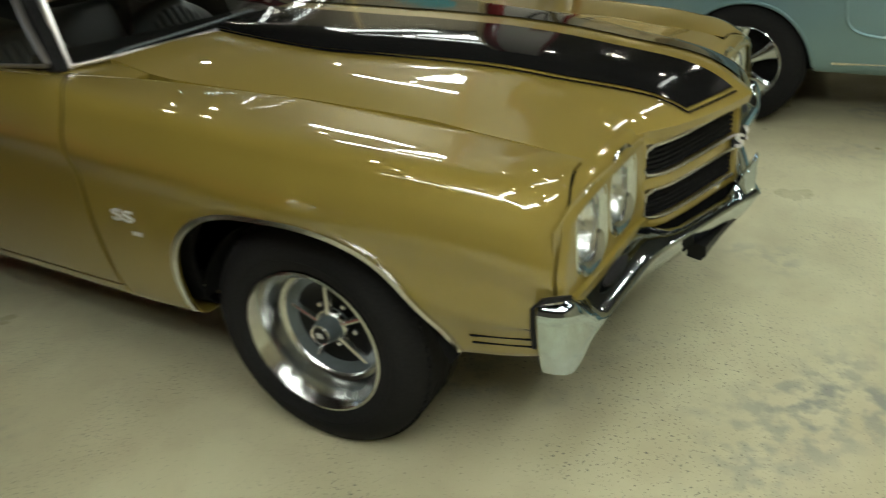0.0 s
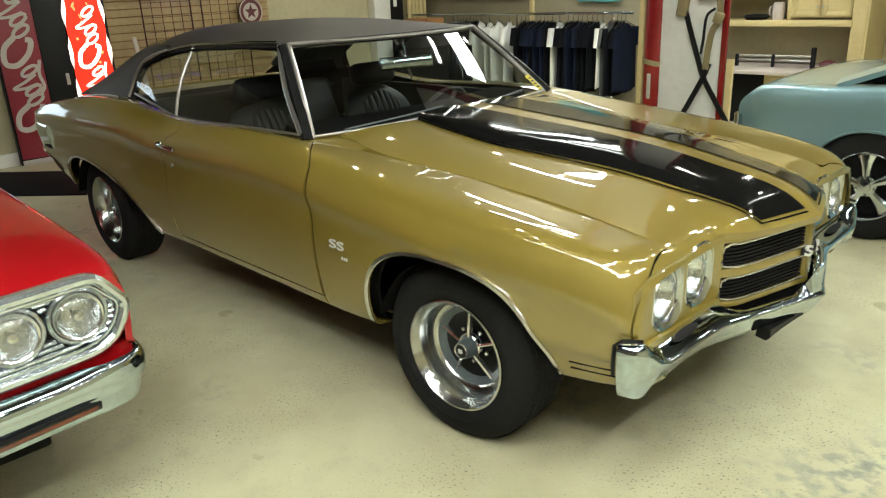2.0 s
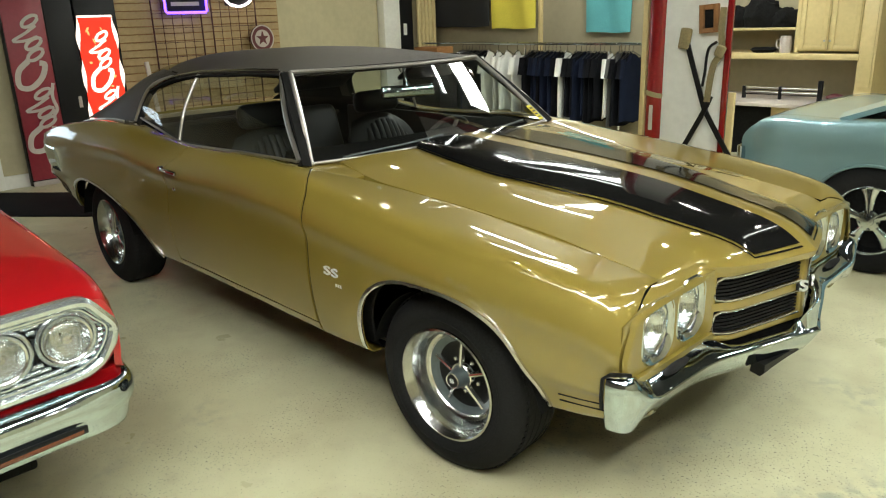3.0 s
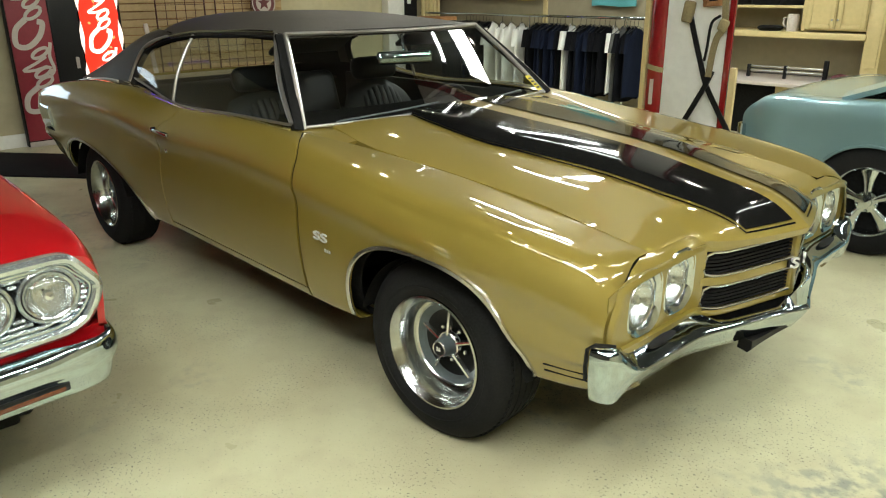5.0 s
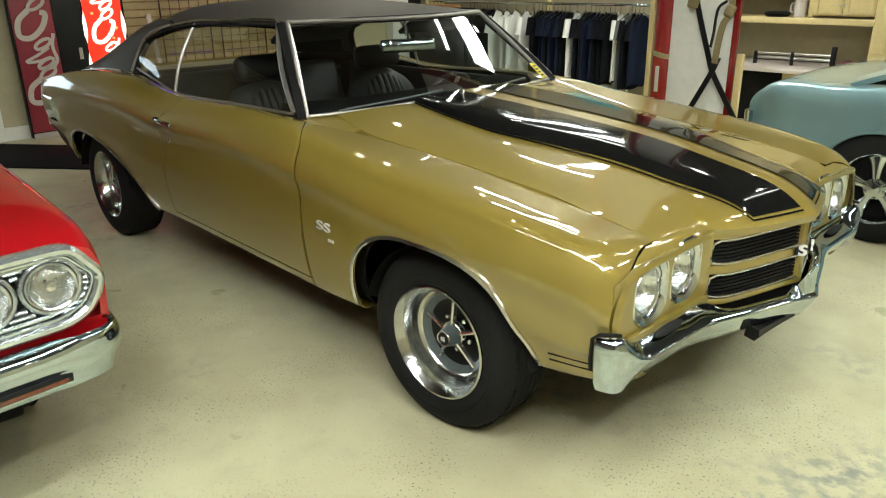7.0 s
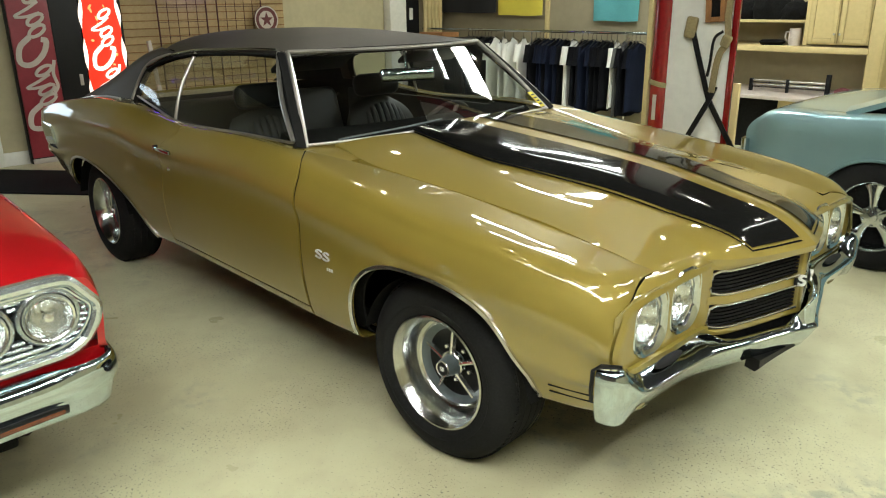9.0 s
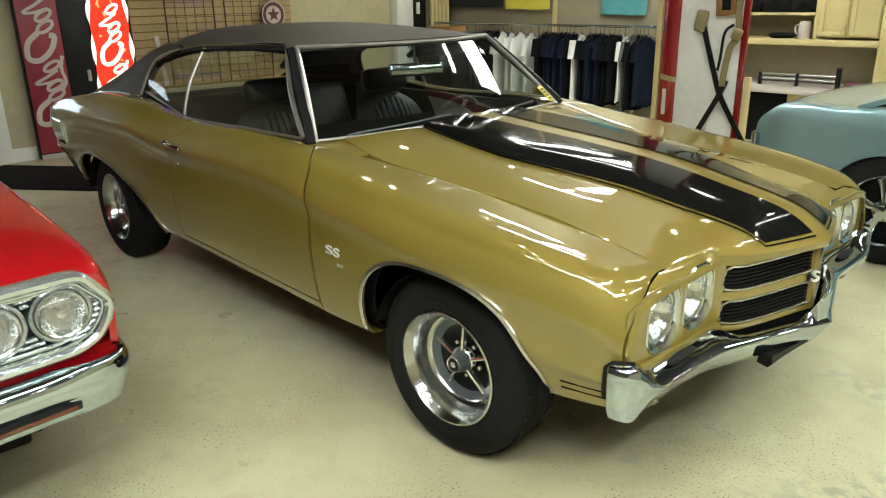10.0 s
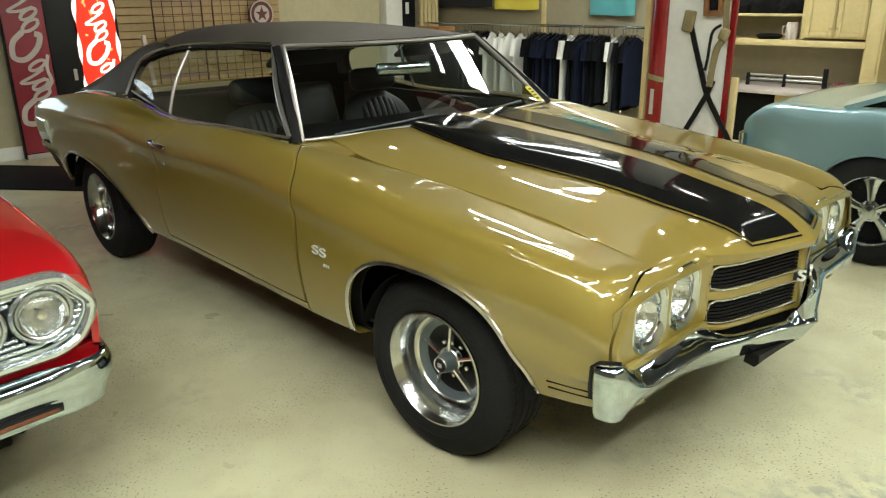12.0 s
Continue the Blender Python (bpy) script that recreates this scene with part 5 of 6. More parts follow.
part("grille_backing", thick(sheet(lambda y, z: Vector((red_x(y) - 0.035, y, z)), steps(-0.88, 0.88, 150), steps(0.55, 0.745, 16), keep=lambda y, z: all((abs(y) - c) ** 2 + (z - 0.655) ** 2 > 0.060 ** 2 for c in (0.805, 0.642))), 0.01), BLACK, red_car, "dark grille backing")
for i in range(12):
    z = 0.556 + 0.0158 * i
    gap = math.sqrt(max(0.0, 0.084 ** 2 - (z - 0.655) ** 2))
    far = corner_y(z) - 0.024
    ends = [-far, -0.805 - gap, -0.805 + gap, -0.642 - gap, -0.642 + gap, 0.642 - gap, 0.642 + gap, 0.805 - gap, 0.805 + gap, far]
    if gap == 0:
        ends = [-far, far]
    for y0, y1 in zip(ends[::2], ends[1::2]):
        if y1 - y0 > 0.012:
            slat = sweep([(red_x(y) - 0.012, y, z) for y in steps(y0, y1, 4 if y1 - y0 < 0.5 else 24)], [(-0.014, -0.005), (0.005, -0.005), (0.008, 0.0), (0.005, 0.005), (-0.014, 0.005)])
            part("grille_bar", slat, SILVER, red_car, "bright grille bar")
for side in (-1, 1):
    for y in (0.805, 0.642):
        headlight(red_car, red_x(y) + 0.004, side * y, 0.655, 0, size=0.057)
        collar = lathe([(0.0665, -0.03), (0.068, 0.002), (0.073, 0.006), (0.078, 0.002), (0.080, -0.03)], 36)
        part("lamp_collar", collar, SILVER, red_car, "bright lamp collar", at=Matrix.Translation((red_x(y), side * y, 0.655)) @ pose(0, 0, 0, 0, 90, 0))
part("front_apron", sweep([(red_x(y) - 0.015, y, 0.50) for y in steps(-0.93, 0.93, 24)], [(-0.04, -0.07), (0.0, -0.07), (0.012, 0.035), (-0.03, 0.035)]), RED, red_car, "red apron over the bumper")
bump = spline([(0.46, -0.968, 0), (0.62, -0.970, 0), (0.76, -0.965, 0), (0.83, -0.945, 0), (0.868, -0.87, 0), (0.885, -0.7, 0), (0.90, -0.4, 0), (0.905, -0.05, 0)], 5)
bump = bump + [(p[0], -p[1], p[2]) for p in bump[::-1]]
mid = [(0.06, 0.514), (0.03, 0.513), (0.011, 0.503), (0.0, 0.482), (0.003, 0.458), (0.014, 0.438), (0.026, 0.430), (0.030, 0.420), (0.034, 0.390), (0.042, 0.370), (0.07, 0.360), (0.11, 0.360)]
end = [(0.018, 0.518), (0.012, 0.517), (0.005, 0.508), (0.0, 0.488), (0.001, 0.460), (0.008, 0.440), (0.016, 0.430), (0.020, 0.42), (0.026, 0.390), (0.034, 0.370), (0.06, 0.360), (0.08, 0.359)]
rows = list(zip(mid, end))
red_bumper = part("front_bumper", bumper(bump, rows), CHROME, red_car, "chrome front bumper", smooth=50)
AMBER = material("amber_lens", (0.13, 0.035, 0.014), 0.25, coat=0.6, scale=80, vary=0.15)
for side in (-1, 1):
    slot = box(-0.012, 0.0, -0.150, 0.150, -0.0135, 0.0135, 0.004)
    part("signal_recess", slot, BLACK, red_bumper, "dark recess in the bumper", at=pose(0.8645, side * 0.655, 0.4035, 0, 8, side * 4))
    part("signal_lens", box(-0.010, 0.001, -0.138, 0.138, -0.0115, 0.004, 0.003), AMBER, red_bumper, "dull amber signal lens", at=pose(0.8645, side * 0.655, 0.4035, 0, 8, side * 4))
for side in (-1, 1):
    for x in (0.0, -2.92):
        build_wheel(red_car, Matrix.Translation((x, side * 0.755, 0.2705)) @ pose(0, 0, 0, -90 * side, 0, 0), side, False)

# ---- the pale blue coupe behind ----
BLUE_X, BLUE_Y = 0.377, 2.94
blue_peak = curve([(-0.72, 0.80), (-0.66, 0.826), (-0.3, 0.838), (0.1, 0.862), (0.5, 0.875), (1.2, 0.86), (2.4, 0.83), (3.3, 0.78), (3.52, 0.73)])
blue_width = curve([(-0.72, 0.78), (-0.64, 0.82), (-0.3, 0.855), (0.1, 0.868), (2.8, 0.868), (3.3, 0.84), (3.52, 0.80)])
blue_top_y = curve([(-0.72, 0.66), (0.4, 0.70), (1.0, 0.70), (2.6, 0.66), (3.52, 0.62)])
blue_top_z = curve([(-0.72, 0.80), (-0.66, 0.832), (-0.3, 0.845), (0.1, 0.866), (0.5, 0.875), (1.2, 0.862), (2.4, 0.85), (3.3, 0.79), (3.52, 0.74)])
blue_sill = curve([(-0.72, 0.47), (-0.45, 0.36), (0.3, 0.27), (2.4, 0.26), (3.2, 0.33), (3.52, 0.42)])
blue_point = car_side(blue_peak, blue_width, blue_top_y, blue_top_z, blue_sill)
blue_car = thing("pale_blue_coupe", "pale metallic blue 1960s coupe with five-spoke wheels", "car", at=pose(BLUE_X, BLUE_Y, 0))
BLUE_ARCHES = [(0.0, 0.24, 0.385, 0.345, 0.345, 2.1, 2.1), (2.743, 0.24, 0.385, 0.345, 0.345, 2.1, 2.1)]
for name, a, b, n in (("rear_quarter_panel", -0.71, 0.72, 60), ("door", 0.726, 1.83, 20), ("front_fender", 1.836, 3.50, 60)):
    bm = flank(lambda s: b, lambda s: a - (0.075 * ease((s - 0.10) / 0.3) if a < 0 else 0), 0, 1, n, 30, point=blue_point, arches=BLUE_ARCHES)
    part(name, mirrored(bm), BLUE, blue_car, "pale blue panel")
    part(name, bm, BLUE, blue_car, "pale blue panel")
part("trunk_lid", thick(sheet(lambda x, f: Vector((x, f * (blue_top_y(x) - 0.004), blue_top_z(x) + 0.015 * (1 - f * f))), steps(-0.71, -0.2, 12), steps(-1, 1, 16)), 0.015), BLUE, blue_car, "pale blue trunk lid")
part("hood", thick(sheet(lambda x, f: Vector((x, f * (blue_top_y(x) - 0.004), blue_top_z(x) + 0.02 * (1 - f * f))), steps(1.9, 3.5, 20), steps(-1, 1, 16)), 0.015), BLUE, blue_car, "pale blue hood")
part("tail_panel", box(-0.775, -0.70, -0.74, 0.74, 0.45, 0.72, 0.02), BLUE, blue_car, "pale blue tail panel")
part("nose_panel", box(3.46, 3.50, -0.76, 0.76, 0.45, 0.73, 0.01), BLUE, blue_car, "pale blue nose panel")
part("underbody", box(-0.6, 3.3, -0.66, 0.66, 0.25, 0.31, 0.01), MATT, blue_car, "black underbody")
lining = flank(lambda s: 3.4, lambda s: -0.66, 0.02, 0.97, 110, 20, inner=0.025, point=blue_point, arches=BLUE_ARCHES)
part("inner_body", mirrored(lining), MATT, blue_car, "black inner body")
part("inner_body", lining, MATT, blue_car, "black inner body")
plain_greenhouse(blue_car, BLUE, (1.85, 0.86), (1.38, 1.22), (0.72, 1.22), (-0.25, 0.862), 0.70, 0.55, 1.28)
for side in (-1, 1):
    for x in (0.0, 2.743):
        line = [(px, side * (abs(flank_y(px, pz, blue_point)) + 0.002), pz) for px, pz in arch_curve(BLUE_ARCHES[0 if x < 1 else 1], 40) if pz > blue_sill(px) + 0.01]
        lip = tube(line, 0.009, 6, up=(0, 1, 0))
        part("wheel_arch_lip", lip, BLUE, blue_car, "rolled wheel opening lip")
    rocker = box(0.42, 2.32, -0.012, 0.012, 0.315, 0.345, 0.006)
    part("rocker_trim", rocker, BRIGHT, blue_car, "bright rocker moulding", at=pose(0, side * 0.822, 0))
    cove = tube(spline([(0.45, side * 0.871, 0.66), (0.52, side * 0.871, 0.48), (0.9, side * 0.871, 0.46), (1.7, side * 0.872, 0.56)], 8), 0.008, 6)
    part("body_crease", cove, BLUE, blue_car, "pressed crease along the door")
    bumper_end = sweep(spline([(-0.755, side * 0.815, 0.60), (-0.795, side * 0.77, 0.60), (-0.81, side * 0.4, 0.60), (-0.81, 0, 0.60)], 5), [(-0.012, -0.055), (0.012, -0.055), (0.018, 0.0), (0.012, 0.055), (-0.012, 0.055)])
    bmesh.ops.recalc_face_normals(bumper_end, faces=bumper_end.faces[:])
    part("rear_bumper", bumper_end, CHROME, blue_car, "chrome rear bumper")


def five_spoke(parent, at):
    tread = 0.10
    profile = [(0.19, -tread), (0.24, -tread - 0.008), (0.285, -tread + 0.005), (0.306, -tread + 0.025), (0.311, 0.0), (0.306, tread - 0.025), (0.285, tread - 0.005), (0.24, tread + 0.008), (0.197, tread + 0.002)]
    wheel = part("wheel", lathe(profile, 64), RUBBER, parent, "black tyre", at=at)
    part("rim", lathe([(0.188, tread - 0.02), (0.198, tread + 0.002), (0.194, tread + 0.006), (0.183, tread - 0.006), (0.177, tread - 0.03), (0.172, tread - 0.09)], 64), POLISHED, wheel, "polished rim")
    # a plain black disc closes the rim behind the spokes
    part("wheel_well", lathe([(0.173, tread - 0.088), (0.10, tread - 0.10), (0.002, tread - 0.10)], 40), MATT, wheel, "matt black disc behind the spokes")
    for i in range(5):
        a = 2 * math.pi * i / 5 + math.pi / 2 + 0.1
        spoke = bmesh.new()

        def f(u, v):
            r = 0.03 + 0.147 * u
            half = 0.019 + 0.013 * u + 0.022 * u ** 4
            h = tread - 0.034 - 0.012 * u + 0.016 * math.sqrt(max(0, 1 - v * v))
            x, y = r, v * half
            return Vector((x * math.cos(a) - y * math.sin(a), x * math.sin(a) + y * math.cos(a), h))
        sheet(f, steps(0, 1, 8), steps(-1, 1, 8), spoke)
        part("spoke", thick(spoke, 0.02), POLISHED, wheel, "polished spoke")
        b = a + math.pi / 5
        part("lug_nut", lathe([(0.011, tread - 0.06), (0.011, tread - 0.02), (0.004, tread - 0.012), (0.001, tread - 0.012)], 8), POLISHED, wheel, "chrome lug nut", at=pose(0.052 * math.cos(b), 0.052 * math.sin(b), 0))
    part("hub_cap", lathe([(0.062, tread - 0.04), (0.06, tread - 0.022), (0.032, tread - 0.018), (0.030, tread - 0.004), (0.001, tread)], 32), POLISHED, wheel, "chrome hub")
    return wheel


for side in (-1, 1):
    for x in (0.0, 2.743):
        five_spoke(blue_car, Matrix.Translation((x, side * 0.755, 0.311)) @ pose(0, 0, 0, -90 * side, 0, 0))


# ---- the column between the cars ----
POSTRED = material("red_post_enamel", (0.24, 0.008, 0.010), 0.25, coat=1.0,  scale=40, vary=0.08)
PALE = material("sign_pale", (0.52, 0.46, 0.42), 0.5, scale=50, vary=0.06)
BROWNBOX = material("brown_card", (0.30, 0.14, 0.05), 0.8, scale=40, vary=0.12)
KHAKI = material("khaki_webbing", (0.30, 0.24, 0.12), 0.85, scale=120, vary=0.2, bump=0.4, bump_scale=260)
column = thing("lift_column", "white steel lift column with red edge rails", "lift column", at=pose(0, 0, 0))
part("panel", box(-0.584, -0.232, 1.465, 1.485, 0.02, CEILING, 0.003), WHITE, column, "white panel")
part("core", box(-0.60, -0.33, 1.49, 1.64, 0.02, CEILING, 0.01), WHITE, column, "white steel core")
rail = sweep([(-0.635, 1.475, 0.02), (-0.635, 1.475, CEILING)], [(0.052 * math.cos(t), 0.034 * math.sin(t)) for t in steps(0, 2 * math.pi, 24)[:-1]], up=(0, 1, 0))
bmesh.ops.recalc_face_normals(rail, faces=rail.faces[:])
part("edge_rail", rail, POSTRED, column, "rounded red enamelled edge rail")
part("edge_rail", box(-0.231, -0.200, 1.454, 1.478, 0.02, CEILING, 0.004), POSTRED, column, "red enamelled edge rail")
for a, b in ((-0.724, -0.692), (-0.195, -0.160)):
    part("edge_board", box(a, b, 1.46, 1.485, 0.02, CEILING if a < -0.5 else 1.05, 0.004), CREAM, column, "cream edge board")
part("sticker", box(-0.645, -0.622, 1.4385, 1.4405, 0.82, 0.96), PALE, column, "pale sticker strip")
part("strap_band", moved(lathe([(0.036, -0.014), (0.037, 0.0), (0.036, 0.014)], 24), Matrix.Translation((-0.635, 1.475, 1.022)) @ pose(0, 0, 0, 0, 12, 0) @ Matrix.Diagonal((1.56, 1, 1, 1))), KHAKI, column, "webbing band round the rail")
part("base_plate", box(-0.74, -0.10, 1.40, 1.82, 0.0, 0.02, 0.004), POSTRED, column, "red base plate")


def belt(path, w, material_, name, label):
    bm = sweep(spline(path, 6), [(-0.004, -w / 2), (0.004, -w / 2), (0.004, w / 2), (-0.004, w / 2)], up=(1, 0, 0))
    bmesh.ops.recalc_face_normals(bm, faces=bm.faces[:])
    return solid(name, bm, material_, label, "belt", "belts hung on the column")


belt([(-0.437, 1.445, 1.305), (-0.40, 1.435, 1.21), (-0.35, 1.43, 1.08), (-0.30, 1.425, 0.957), (-0.22, 1.425, 0.83), (-0.138, 1.42, 0.71), (-0.09, 1.40, 0.62)], 0.027, BLACK, "safety_belt", "black safety belt hanging crosswise on the column")
belt([(-0.275, 1.43, 1.03), (-0.298, 1.415, 0.955), (-0.338, 1.415, 0.875), (-0.408, 1.42, 0.745), (-0.47, 1.41, 0.62)], 0.027, BLACK, "safety_belt", "black safety belt hanging crosswise on the column")
belt([(-0.24, 1.435, 1.48), (-0.243, 1.43, 1.38), (-0.23, 1.42, 1.26), (-0.264, 1.42, 1.20), (-0.28, 1.42, 1.12), (-0.288, 1.415, 1.0)], 0.033, KHAKI, "webbing_strap", "khaki webbing strap hanging on the column")
belt([(-0.255, 1.415, 1.31), (-0.297, 1.41, 1.27), (-0.308, 1.41, 1.15), (-0.32, 1.415, 1.08)], 0.012, BLACK, "webbing_strap", "thin dark strap hanging on the column")
solid("strap_pad", box(-0.030, 0.030, -0.018, 0.018, -0.055, 0.055, 0.012, 3), KHAKI, "khaki pad at the end of a strap", "strap", at=pose(-0.448, 1.44, 1.325, 0, 8, 0))
frame_ob = thing("hanging_frame", "small brown frame with a dark opening hung on the column", "frame", at=pose(-0.318, 1.44, 1.425, 0, -4, 0))
for b in ((-0.052, -0.028, -0.072, 0.072), (0.028, 0.052, -0.072, 0.072), (-0.028, 0.028, 0.046, 0.072), (-0.028, 0.028, -0.072, -0.046)):
    part("frame_bar", box(b[0], b[1], -0.016, 0.016, b[2], b[3], 0.004), BROWNBOX, frame_ob, "brown frame bar")
part("frame_back", box(-0.030, 0.030, 0.004, 0.012, -0.048, 0.048), MATT, frame_ob, "dark opening")
solid("strap_buckle", box(-0.024, 0.024, -0.018, 0.018, -0.030, 0.030, 0.012, 3), KHAKI, "knotted khaki strap buckle", "strap", at=pose(-0.232, 1.41, 1.262, 0, 20, 0))

# ---- garments on their rail ----
RAILY = 4.90
rack = thing("garment_rack", "chrome garment rail on upright poles", "clothes rack")
part("rail", tube([(-6.4, RAILY, 1.128), (-2.82, RAILY, 1.128)], 0.014, 10), CHROME, rack, "chrome rail")
for x in (-6.32, -4.43, -3.06):
    part("pole", tube([(x, RAILY, 0.0), (x, RAILY, 1.128)], 0.014, 10, up=(1, 0, 0)), BRIGHT, rack, "upright pole")
    part("foot", box(x - 0.02, x + 0.02, RAILY - 0.25, RAILY + 0.25, 0.0, 0.025, 0.006), BRIGHT, rack, "rack foot")
CLOTHS = [material("black_cotton", (0.007, 0.0075, 0.010), 0.95, scale=120, vary=0.25, spec=0.1), material("navy_cotton", (0.010, 0.014, 0.030), 0.95, scale=120, vary=0.25, spec=0.1),
          material("white_cotton", (0.82, 0.82, 0.78), 0.9, scale=120, vary=0.08), material("grey_cotton", (0.10, 0.10, 0.095), 0.9, scale=120, vary=0.12)]
CLOTH_WORDS = ["black", "navy", "white", "grey"]
rng = random.Random(4)


def garment(x, kind, turn):
    length, half, thickness = rng.uniform(0.70, 0.80), rng.uniform(0.20, 0.24), rng.uniform(0.024, 0.040)
    ph = rng.uniform(0, 6)
    shirt = thing("t_shirt", CLOTH_WORDS[kind] + " cotton T-shirt hanging on a hanger", "T-shirt", "T-shirts on the rail", at=pose(x, RAILY, 1.126, 0, 0, turn))

    def f(v, a):
        # v down the cloth, a round it
        sh = min(1.0, v / 0.12)
        wide = half * (0.30 + 0.70 * sh) * (1 + 0.05 * v)
        deep = thickness * (0.6 + 0.6 * v) * (1 + 0.35 * math.sin(5 * a + ph + 2.5 * v))
        return Vector((deep * math.cos(a), wide * math.sin(a), -0.085 - 0.10 * (abs(math.sin(a)) ** 1.5) * (1 - v) * 0.6 - length * v + 0.012 * math.sin(3 * a + ph)))
    bm = sheet(f, steps(0, 1, 12), steps(0, 2 * math.pi, 22))
    part("cloth", bm, CLOTHS[kind], shirt)
    for side in (-1, 1):
        sleeve = sheet(lambda v, a: Vector(((thickness + 0.006) * math.cos(a), side * (half * 0.93 + 0.05 * v + 0.028 * math.sin(a)), -0.15 - 0.20 * v)), steps(0, 1, 4), steps(0, 2 * math.pi, 10))
        part("sleeve", sleeve, CLOTHS[kind], shirt)
    hook = tube([(0, 0, -0.075), (0, 0, -0.03), (0, 0.018, -0.005), (0, 0.012, 0.017), (0, -0.006, 0.018)], 0.0025, 5, up=(1, 0, 0))
    part("hanger_hook", hook, BLACK, shirt)
    part("hanger", tube([(0, -half * 0.9, -0.15), (0, 0, -0.075), (0, half * 0.9, -0.15)], 0.004, 5, up=(1, 0, 0)), BLACK, shirt)


x, whites = -5.5, [-5.05, -4.90, -4.72, -4.56, -3.80, -3.22]
while x < -2.88:
    white = bool(whites) and x > whites[0] - 0.03
    if white:
        whites.pop(0)
        x += 0.03
    r = rng.random()
    kind = 2 if white else (1 if r < 0.22 else (3 if r < 0.28 else 0))
    if abs(x + 4.43) > 0.02:
        garment(x, kind, rng.uniform(5, 22) if white else rng.uniform(-16, 16))
    x += (0.06 if white else 0.0) + rng.uniform(0.045, 0.075)
# shirts shown on the wall above
for a, b, colour, word in ((-6.35, -5.29, (0.012, 0.012, 0.013), "black"), (-5.24, -4.51, (0.72, 0.62, 0.08), "yellow"), (-3.74, -3.143, (0.10, 0.36, 0.38), "teal")):
    cloth = material(word + "_shirt_cotton", colour, 0.9, scale=90, vary=0.08)
    zb = 1.33 if word == "black" else (1.30 if word == "yellow" else 1.242)
    bm = thick(sheet(lambda u, v: Vector((a + (b - a) * u, 5.19 - 0.015 * math.sin(9 * u + 2 * v), zb + 0.75 * v + 0.006 * math.sin(7 * u))), steps(0, 1, 16), steps(0, 1, 10)), 0.012)
    bmesh.ops.recalc_face_normals(bm, faces=bm.faces[:])
    s = solid("display_shirt", bm, cloth, word + " T-shirt pinned flat above the rail", "T-shirt", "T-shirts shown on the wall")
    for e in (a - 0.1, b - 0.08):
        sl = thick(sheet(lambda u, v: Vector((e + 0.18 * u, 5.195, zb + 0.45 + 0.28 * v)), steps(0, 1, 4), steps(0, 1, 4)), 0.01)
        part("sleeve", sl, cloth, s)
GREYWALL = material("taupe_partition_paint", (0.31, 0.27, 0.175), 0.8, scale=12, vary=0.06)
solid("partition_wall", box(-6.45, -2.68, 5.25, 5.35, 0.0, CEILING, 0.004), GREYWALL, "taupe painted partition behind the clothes", kind="structure")
for x in (-4.46, -2.70):
    solid("trim", box(x - 0.03, x + 0.03, 5.22, 5.25, 0.0, CEILING, 0.004), CREAM, "cream upright trim", kind="structure")
# corner post, dark door gap and curtain
solid("trim_corner", box(-6.44, -6.30, 4.24, 4.52, 0.0, CEILING, 0.006), WHITE, "white corner casing", kind="structure")
solid("door_1", box(-6.43, -6.38, 4.53, 4.82, 0.0, 2.1, 0.004), BLACK, "dark narrow door", kind="structure")
solid("door_plate", box(-6.378, -6.37, 4.64, 4.70, 1.25, 1.40, 0.002), WHITE, "small pale plate on the dark door", "plate")
for k in range(5):
    fold = lathe([(0.03, 0.0), (0.026, 0.8), (0.03, 1.5), (0.024, 2.2)], 12)
    solid("curtain_fold", fold, CREAM, "cream hanging curtain fold", "curtain", "curtain folds", at=pose(-6.30 + 0.012 * k, 4.86 + 0.06 * k, 0.0))
solid("cardboard_box", box(-0.22, 0.22, -0.15, 0.15, 0.0, 0.24, 0.006), BROWNBOX, "brown cardboard box on a stand", "box", at=pose(-5.75, 4.60, 0.86))
solid("stand_table", box(-0.3, 0.3, -0.2, 0.2, 0.0, 0.86, 0.01), BLACK, "black stand under the box", "stand", at=pose(-5.75, 4.60, 0.0))

# ---- slatted display wall with wire grids ----
SLAT = material("tan_slat_board", (0.45, 0.32, 0.155), 0.6, scale=30, vary=0.1, random_tone=0.08)
slat_wall = thing("slat_wall", "tan slatted display wall", "slat wall", kind="structure", at=pose(WEST, 0, 0))
board = bmesh.new()
box(0, 0.02, 0.76, 2.68, -0.035, 0.035, 0.003, 1, board)
board_me = mesh_of(board, SLAT, 30)
for i in range(28):
    ob = new("slat", board_me)
    ob.parent = slat_wall
    ob.location = (0.02, 0, 0.10 + 0.0785 * i)
part("backing", box(0.0, 0.02, 0.75, 2.69, 0.05, 2.35), BROWNBOX, slat_wall, "dark brown backing in the slots")
WIRE = material("dark_red_wire", (0.07, 0.02, 0.02), 0.5, 0.3, scale=60, vary=0.15)
for y0 in (1.12, 1.80):
    grid = thing("wire_grid", "dark wire display grid hung on the slats", "wire grid", "wire grids", at=pose(WEST + 0.09, y0, 0.5))
    for k in range(6):
        heavy = 0.009 if k in (0, 5) else 0.004
        part("upright_wire", tube([(0, 0.11 * k, 0), (0, 0.11 * k, 1.75)], heavy, 6, up=(1, 0, 0)), WIRE, grid)
    for k in range(12):
        part("cross_wire", tube([(0, 0, 0.05 + 0.15 * k), (0, 0.55, 0.05 + 0.15 * k)], 0.003, 6), WIRE, grid)
